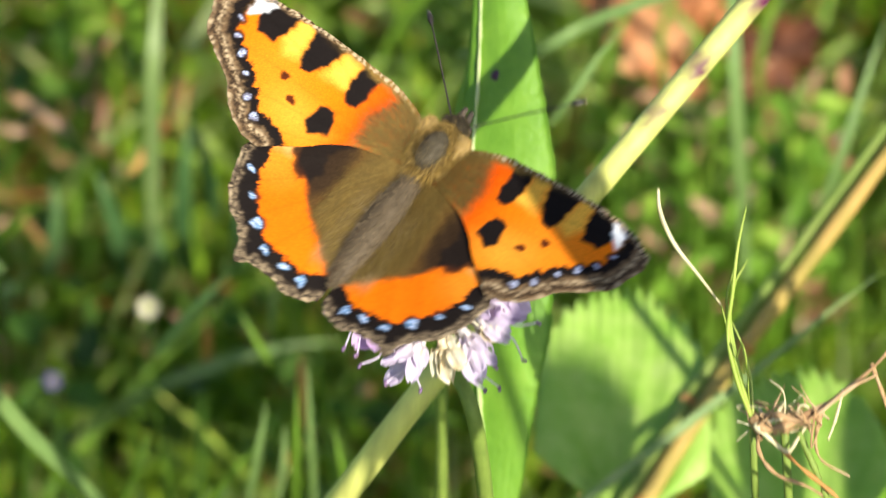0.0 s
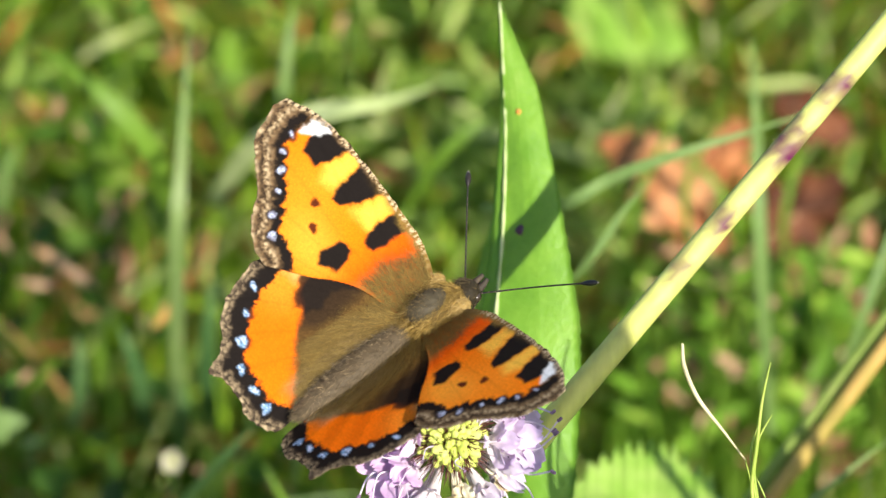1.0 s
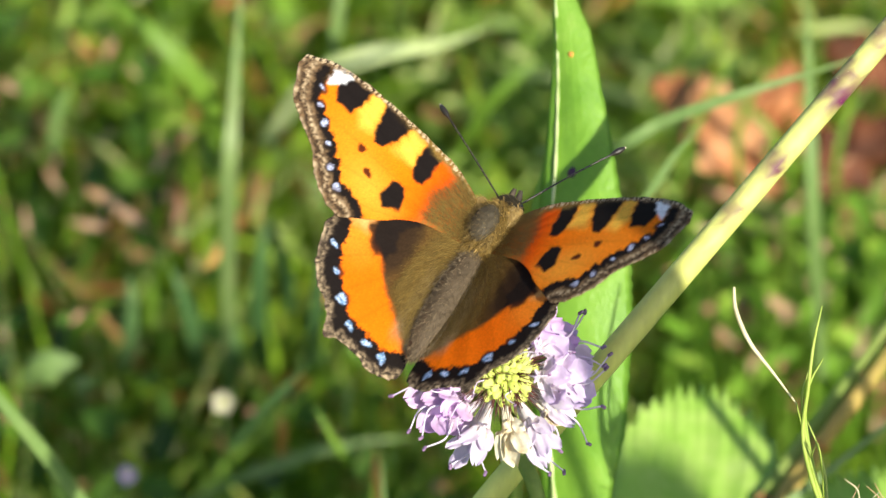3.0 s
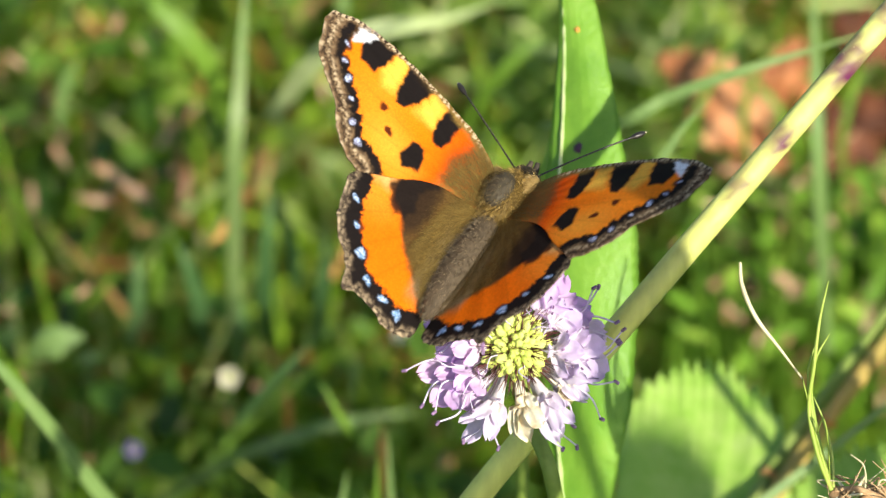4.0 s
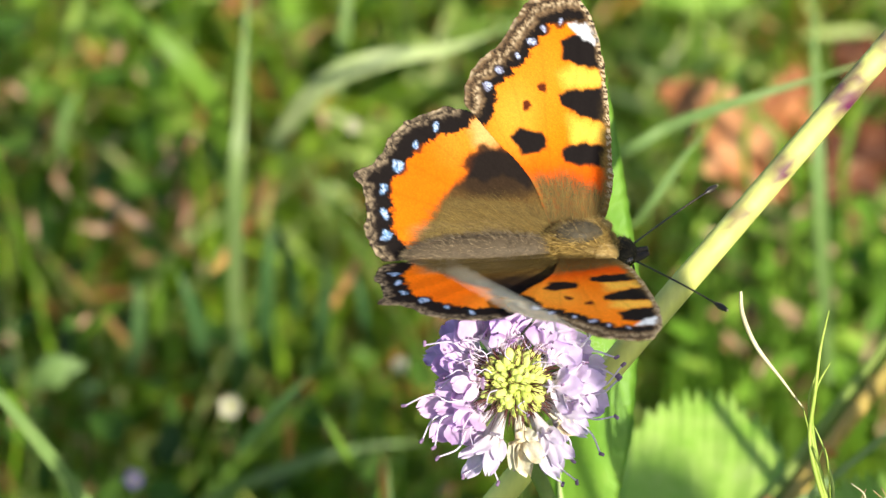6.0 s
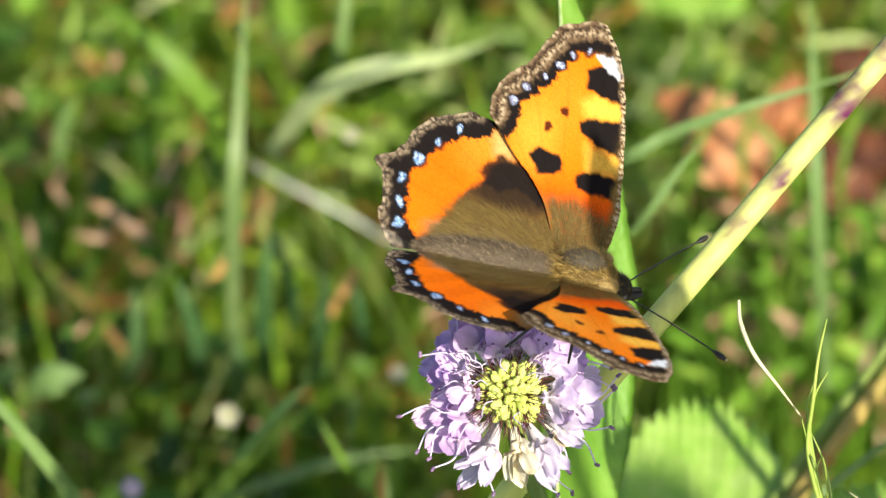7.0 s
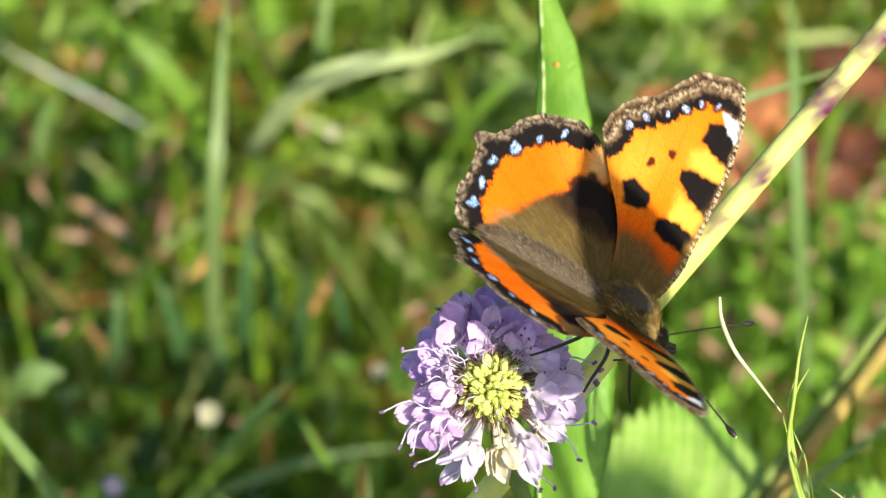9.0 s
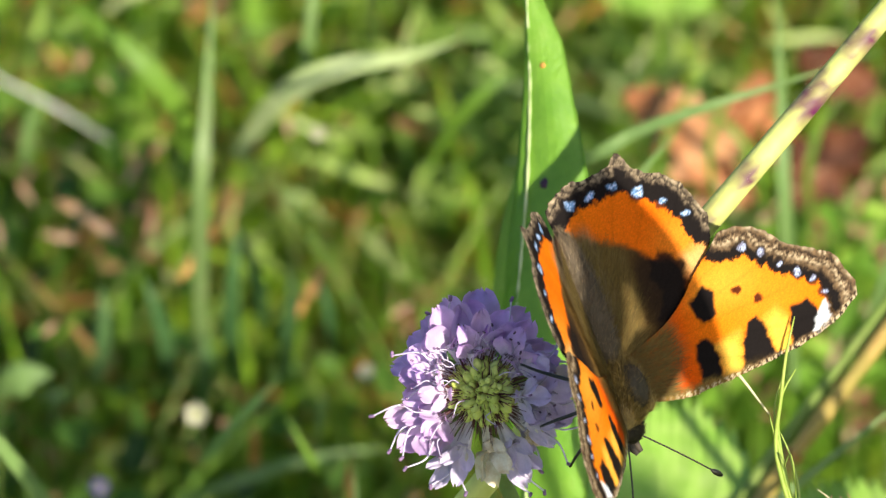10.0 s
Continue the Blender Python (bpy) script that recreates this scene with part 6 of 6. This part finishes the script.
def motions():
    """All that moves, from the start of the clip to its end."""
    walk(flower, [
        (0, FLOWER_BASE @ pose(0, 0, 0, 0.477, 0.070)),
        (0.2, FLOWER_BASE @ pose(0, 0, 0, 0.455, -0.153)),
        (0.5, FLOWER_BASE @ pose(0, 0, 0, 0.260, -0.195)),
        (0.8, FLOWER_BASE @ pose(0, 0, 0, 0.173, -0.084)),
        (1, FLOWER_BASE @ pose(0, 0, 0, 0.303, -0.167)),
        (1.5, FLOWER_BASE @ pose(0, 0, 0, 0.303, -0.139)),
        (2.5, FLOWER_BASE @ pose(0, 0, 0, 0.217, -0.111)),
        (3, FLOWER_BASE @ pose(0, 0, 0, 0.065, -0.181)),
        (3.2, FLOWER_BASE @ pose(0, 0, 0, 0.087, -0.028)),
        (4.5, FLOWER_BASE @ pose(0, 0, 0, -0.000, 0.000)),
        (5, FLOWER_BASE @ pose(0, 0, 0, -0.260, 0.000)),
        (5.5, FLOWER_BASE @ pose(0, 0, 0, -0.108, -0.042)),
        (6, FLOWER_BASE @ pose(0, 0, 0, 0.238, -0.028)),
        (7.5, FLOWER_BASE @ pose(0, 0, 0, 0.303, -0.111)),
        (8, FLOWER_BASE @ pose(0, 0, 0, 0.195, -0.028)),
        (8.5, FLOWER_BASE @ pose(0, 0, 0, 0.195, 0.014)),
        (9, FLOWER_BASE @ pose(0, 0, 0, 0.238, -0.056)),
        (9.5, FLOWER_BASE @ pose(0, 0, 0, 0.260, -0.111)),
        (10, FLOWER_BASE @ pose(0, 0, 0, 0.347, 0.014)),
    ])
    walk(butterfly, [
        (0.0, pose(0.00256, -0.00769, 0.24172, 17.81, 17.37, -31.08)),
        (0.2, pose(-0.00113, -0.00692, 0.24264, 15.89, 14.94, -48.38)),
        (0.5, pose(-0.00118, -0.00733, 0.24216, 17.18, 12.11, -48.99)),
        (0.8, pose(-0.00073, -0.00719, 0.24232, 15.36, 10.57, -51.54)),
        (1.0, pose(-0.00166, -0.00716, 0.24236, 16.98, 9.62, -50.58)),
        (1.2, pose(-0.00080, -0.00753, 0.24192, 21.89, 9.36, -40.02)),
        (1.5, pose(-0.00113, -0.00784, 0.24154, 18.73, 9.03, -40.46)),
        (1.7, pose(-0.00054, -0.00831, 0.24099, 19.65, 12.92, -38.48)),
        (2.0, pose(-0.00034, -0.00797, 0.24139, 20.26, 9.25, -39.25)),
        (2.2, pose(-0.00090, -0.00812, 0.24121, 20.08, 14.84, -36.87)),
        (2.4, pose(-0.00173, -0.00776, 0.24164, 17.23, 23.71, -26.46)),
        (2.5, pose(0.00047, -0.00780, 0.24159, 26.14, 22.39, -17.13)),
        (2.8, pose(0.00165, -0.00671, 0.24289, 10.93, 5.64, -27.53)),
        (3.0, pose(0.00169, -0.00636, 0.24331, 10.44, -0.65, -26.20)),
        (3.2, pose(0.00228, -0.00716, 0.24256, 11.67, -2.01, -25.34)),
        (4.3, pose(0.00289, -0.00517, 0.24608, -2.61, -9.20, -26.77)),
        (4.5, pose(0.00344, -0.00474, 0.24680, -7.10, -14.43, -29.40)),
        (4.8, pose(0.00387, -0.00560, 0.24670, 2.10, -1.10, -51.99)),
        (5.0, pose(0.00533, -0.00440, 0.24876, -8.75, -1.45, -54.23)),
        (5.2, pose(0.00574, -0.00499, 0.24867, -13.77, -1.16, -60.65)),
        (5.5, pose(0.00594, -0.00534, 0.24919, -13.58, 2.01, -62.80)),
        (6.0, pose(0.00560, -0.00625, 0.24915, -4.13, 2.93, -80.98)),
        (6.2, pose(0.00538, -0.00636, 0.24943, -7.19, 5.04, -81.27)),
        (7.3, pose(0.00769, -0.00740, 0.24969, -22.20, 3.39, -82.75)),
        (7.5, pose(0.00920, -0.00763, 0.24931, -23.36, 3.39, -81.93)),
        (8.0, pose(0.01143, -0.00787, 0.24878, -28.28, 8.45, -78.87)),
        (8.2, pose(0.01260, -0.00773, 0.24883, -39.67, 9.27, -81.24)),
        (8.5, pose(0.01397, -0.00801, 0.24834, -43.93, 10.20, -83.29)),
        (9.0, pose(0.01360, -0.00682, 0.24754, -35.75, 4.88, -95.57)),
        (9.2, pose(0.01372, -0.00657, 0.24695, -31.66, 3.12, -105.83)),
        (9.5, pose(0.01624, -0.00723, 0.24528, -46.91, 0.69, -112.69)),
        (9.7, pose(0.01762, -0.00823, 0.24352, -56.85, -3.46, -119.43)),
        (10.0, pose(0.01847, -0.00786, 0.24308, -60.08, -7.27, -122.88)),
    ])
    walk(fore_left, [
        (0.0, hinge(-1, 19.4, -3.3)), (0.2, hinge(-1, 29.7, -1.8)), (0.5, hinge(-1, 21.4, -2.1)), (0.8, hinge(-1, 36.2, -1.9)),
        (1.0, hinge(-1, 47.7, -2.8)), (1.2, hinge(-1, 27.5, -1.8)), (1.5, hinge(-1, 40.3, -3.6)), (1.7, hinge(-1, 62.2, -3.9)),
        (2.0, hinge(-1, 60.1, -3.3)), (2.2, hinge(-1, 43.3, -3.5)), (2.4, hinge(-1, 37.9, -4.6)), (2.5, hinge(-1, 47.3, 0.3)),
        (2.8, hinge(-1, 39.6, -0.1)), (3.0, hinge(-1, 50.3, -1.8)), (3.2, hinge(-1, 58.7, -2.3)), (4.3, hinge(-1, 54.6, -0.7)),
        (4.5, hinge(-1, 63.4, -0.3)), (4.8, hinge(-1, 40.7, 0.1)), (5.0, hinge(-1, 46.7, 0.4)), (5.2, hinge(-1, 50.9, 0.7)),
        (5.5, hinge(-1, 42.9, 0.4)), (6.0, hinge(-1, 35.3, 2.0)), (6.2, hinge(-1, 37.2, -0.3)), (7.3, hinge(-1, 30.9, 1.9)),
        (7.5, hinge(-1, 39.0, 2.8)), (8.0, hinge(-1, 42.8, 0.4)), (8.2, hinge(-1, 38.8, 2.8)), (8.5, hinge(-1, 40.0, 2.1)),
        (9.0, hinge(-1, 37.0, 2.1)), (9.2, hinge(-1, 28.4, 2.8)), (9.5, hinge(-1, 35.0, 2.7)), (9.7, hinge(-1, 39.0, 2.3)),
        (10.0, hinge(-1, 37.4, 1.9)),
    ])
    walk(fore_right, [
        (0.0, hinge(1, 21.6, -3.3)), (0.2, hinge(1, 35.7, -1.8)), (0.5, hinge(1, 18.3, -2.1)), (0.8, hinge(1, 31.1, -1.9)),
        (1.0, hinge(1, 32.5, -2.8)), (1.2, hinge(1, 27.4, -1.8)), (1.5, hinge(1, 23.1, -3.6)), (1.7, hinge(1, 45.7, -3.9)),
        (2.0, hinge(1, 38.5, -3.3)), (2.2, hinge(1, 39.7, -3.5)), (2.4, hinge(1, 66.6, -4.6)), (2.5, hinge(1, 74.2, 0.3)),
        (2.8, hinge(1, 37.1, -0.1)), (3.0, hinge(1, 31.5, -1.8)), (3.2, hinge(1, 32.2, -2.3)), (4.3, hinge(1, 27.1, -0.7)),
        (4.5, hinge(1, 30.6, -0.3)), (4.8, hinge(1, 14.4, 0.1)), (5.0, hinge(1, 33.9, 0.4)), (5.2, hinge(1, 32.7, 0.7)),
        (5.5, hinge(1, 25.8, 0.4)), (6.0, hinge(1, 25.7, 2.0)), (6.2, hinge(1, 25.9, -0.3)), (7.3, hinge(1, 25.5, 2.4)),
        (7.5, hinge(1, 28.0, 3.6)), (8.0, hinge(1, 29.8, 1.4)), (8.2, hinge(1, 28.7, 2.8)), (8.5, hinge(1, 28.6, 2.1)),
        (9.0, hinge(1, 33.2, 2.1)), (9.2, hinge(1, 26.7, 2.8)), (9.5, hinge(1, 37.4, 2.7)), (9.7, hinge(1, 32.9, 2.3)),
        (10.0, hinge(1, 30.6, 1.9)),
    ])
    walk(hind_left, [
        (0.0, hinge(-1, 16.9)), (0.2, hinge(-1, 31.1)), (0.5, hinge(-1, 18.9)), (0.8, hinge(-1, 37.8)),
        (1.0, hinge(-1, 45.2)), (1.2, hinge(-1, 27.2)), (1.5, hinge(-1, 38.8)), (1.7, hinge(-1, 62.8)),
        (2.0, hinge(-1, 59.8)), (2.2, hinge(-1, 40.8)), (2.4, hinge(-1, 37.7)), (2.5, hinge(-1, 49.3)),
        (2.8, hinge(-1, 38.5)), (3.0, hinge(-1, 48.0)), (3.2, hinge(-1, 57.5)), (4.3, hinge(-1, 54.2)),
        (4.5, hinge(-1, 61.9)), (4.8, hinge(-1, 39.7)), (5.0, hinge(-1, 45.1)), (5.2, hinge(-1, 48.4)),
        (5.5, hinge(-1, 40.4)), (6.0, hinge(-1, 35.8)), (6.2, hinge(-1, 34.7)), (7.3, hinge(-1, 28.4)),
        (7.5, hinge(-1, 36.5)), (8.0, hinge(-1, 40.3)), (8.2, hinge(-1, 36.3)), (8.5, hinge(-1, 37.5)),
        (9.0, hinge(-1, 34.5)), (9.2, hinge(-1, 25.9)), (9.5, hinge(-1, 34.8)), (9.7, hinge(-1, 38.9)),
        (10.0, hinge(-1, 34.9)),
    ])
    walk(hind_right, [
        (0.0, hinge(1, 19.1)), (0.2, hinge(1, 37.2)), (0.5, hinge(1, 15.8)), (0.8, hinge(1, 32.8)),
        (1.0, hinge(1, 30.0)), (1.2, hinge(1, 27.1)), (1.5, hinge(1, 21.7)), (1.7, hinge(1, 46.2)),
        (2.0, hinge(1, 38.2)), (2.2, hinge(1, 37.2)), (2.4, hinge(1, 66.4)), (2.5, hinge(1, 76.2)),
        (2.8, hinge(1, 36.0)), (3.0, hinge(1, 29.1)), (3.2, hinge(1, 31.0)), (4.3, hinge(1, 26.8)),
        (4.5, hinge(1, 29.1)), (4.8, hinge(1, 13.4)), (5.0, hinge(1, 32.3)), (5.2, hinge(1, 30.2)),
        (5.5, hinge(1, 17.5)), (6.0, hinge(1, 20.0)), (6.2, hinge(1, 19.0)), (7.3, hinge(1, 18.5)),
        (7.5, hinge(1, 22.5)), (8.0, hinge(1, 24.5)), (8.2, hinge(1, 23.0)), (8.5, hinge(1, 26.1)),
        (9.0, hinge(1, 25.0)), (9.2, hinge(1, 21.0)), (9.5, hinge(1, 37.2)), (9.7, hinge(1, 32.8)),
        (10.0, hinge(1, 28.1)),
    ])
    walk(antenna_left, [
        (0.0, feel(-0.55, -1.7, 45.0)), (0.2, feel(-0.55, -1.4, 44.6)), (0.5, feel(-0.55, 0.4, 45.6)), (0.8, feel(-0.55, 4.7, 46.9)),
        (1.0, feel(-0.55, 6.1, 48.2)), (1.2, feel(-0.55, 14.9, 55.3)), (1.5, feel(-0.55, 13.5, 51.5)), (1.7, feel(-0.55, 10.3, 49.9)),
        (2.0, feel(-0.55, 10.2, 51.7)), (2.2, feel(-0.55, 6.9, 51.8)), (2.4, feel(-0.55, -3.7, 56.7)), (2.5, feel(-0.55, -15.6, 55.9)),
        (2.8, feel(-0.55, 12.4, 57.6)), (3.0, feel(-0.55, 16.3, 54.9)), (3.2, feel(-0.55, 19.4, 53.7)), (4.3, feel(-0.55, 15.1, 56.0)),
        (4.5, feel(-0.55, 25.3, 60.4)), (4.8, feel(-0.55, 6.2, 49.6)), (5.2, feel(-0.55, 10.5, 43.9)), (5.5, feel(-0.55, 8.4, 41.4)),
        (6.2, feel(-0.55, 5.3, 34.3)), (7.3, feel(-0.55, 8.6, 41.4)), (8.0, feel(-0.55, 12.0, 48.5)), (8.2, feel(-0.55, 8.1, 44.2)),
        (8.5, feel(-0.55, 9.5, 41.0)), (9.0, feel(-0.55, 7.0, 36.0)), (9.2, feel(-0.55, 3.4, 38.3)), (9.5, feel(-0.55, 6.8, 41.3)),
        (9.7, feel(-0.55, 6.4, 40.3)), (10.0, feel(-0.55, 6.4, 41.8)),
    ])
    walk(antenna_right, [
        (0.0, feel(0.55, 2.8, -40.4)), (0.2, feel(0.55, 9.3, -44.1)), (0.5, feel(0.55, 9.7, -44.0)), (0.8, feel(0.55, 9.7, -41.8)),
        (1.0, feel(0.55, 6.8, -42.0)), (1.2, feel(0.55, 9.4, -35.7)), (1.5, feel(0.55, 9.3, -39.9)), (1.7, feel(0.55, 12.1, -38.7)),
        (2.0, feel(0.55, 9.3, -39.5)), (2.2, feel(0.55, 13.8, -38.6)), (2.4, feel(0.55, 13.9, -26.9)), (2.5, feel(0.55, 10.8, -32.3)),
        (2.8, feel(0.55, 9.8, -34.6)), (3.0, feel(0.55, 7.1, -37.4)), (3.2, feel(0.55, -2.2, -33.3)), (4.8, feel(0.55, 3.5, -43.8)),
        (5.2, feel(0.55, 4.7, -43.7)), (5.5, feel(0.55, 3.4, -44.5)), (6.2, feel(0.55, 6.6, -51.2)), (7.3, feel(0.55, 7.4, -41.8)),
        (8.0, feel(0.55, 7.5, -41.3)), (8.5, feel(0.55, 1.0, -33.3)), (9.0, feel(0.55, 10.5, -45.0)), (9.2, feel(0.55, 10.3, -45.7)),
        (9.5, feel(0.55, 15.8, -49.1)), (10.0, feel(0.55, 15.8, -49.1)),
    ])
    walk(silk, [
        (0, Matrix.Translation(spot(63.77, -31.94, -185)) @ SLOPE),
        (4.6, Matrix.Translation(spot(57.00, -29.60, -185)) @ SLOPE),
        (4.8, Matrix.Translation(spot(40.60, -20.60, -185)) @ SLOPE),
        (5.0, Matrix.Translation(spot(39.80, -19.90, -185)) @ SLOPE),
        (5.2, Matrix.Translation(spot(23.20, -10.20, -185)) @ SLOPE),
        (5.5, Matrix.Translation(spot(22.90, -9.90, -185)) @ SLOPE),
        (5.8, Matrix.Translation(spot(22.40, -9.50, -185)) @ SLOPE),
        (5.9, Matrix.Translation(spot(14.60, -6.80, -185)) @ SLOPE),
        (6.0, Matrix.Translation(spot(8.40, -2.70, -185)) @ SLOPE),
        (6.2, Matrix.Translation(spot(6.91, -1.26, -185)) @ SLOPE),
        (7.3, Matrix.Translation(spot(-17.37, 11.77, -185)) @ SLOPE),
        (7.5, Matrix.Translation(spot(-18.80, 12.34, -185)) @ SLOPE),
        (7.9, Matrix.Translation(spot(-25.94, 16.06, -185)) @ SLOPE),
        (8.5, Matrix.Translation(spot(-40.51, 24.34, -185)) @ SLOPE),
        (9.0, Matrix.Translation(spot(-34.80, 20.40, -185)) @ SLOPE),
        (9.5, Matrix.Translation(spot(-34.90, 20.50, -185)) @ SLOPE),
        (10, Matrix.Translation(spot(-37.60, 19.60, -185)) @ SLOPE),
    ])

motions()
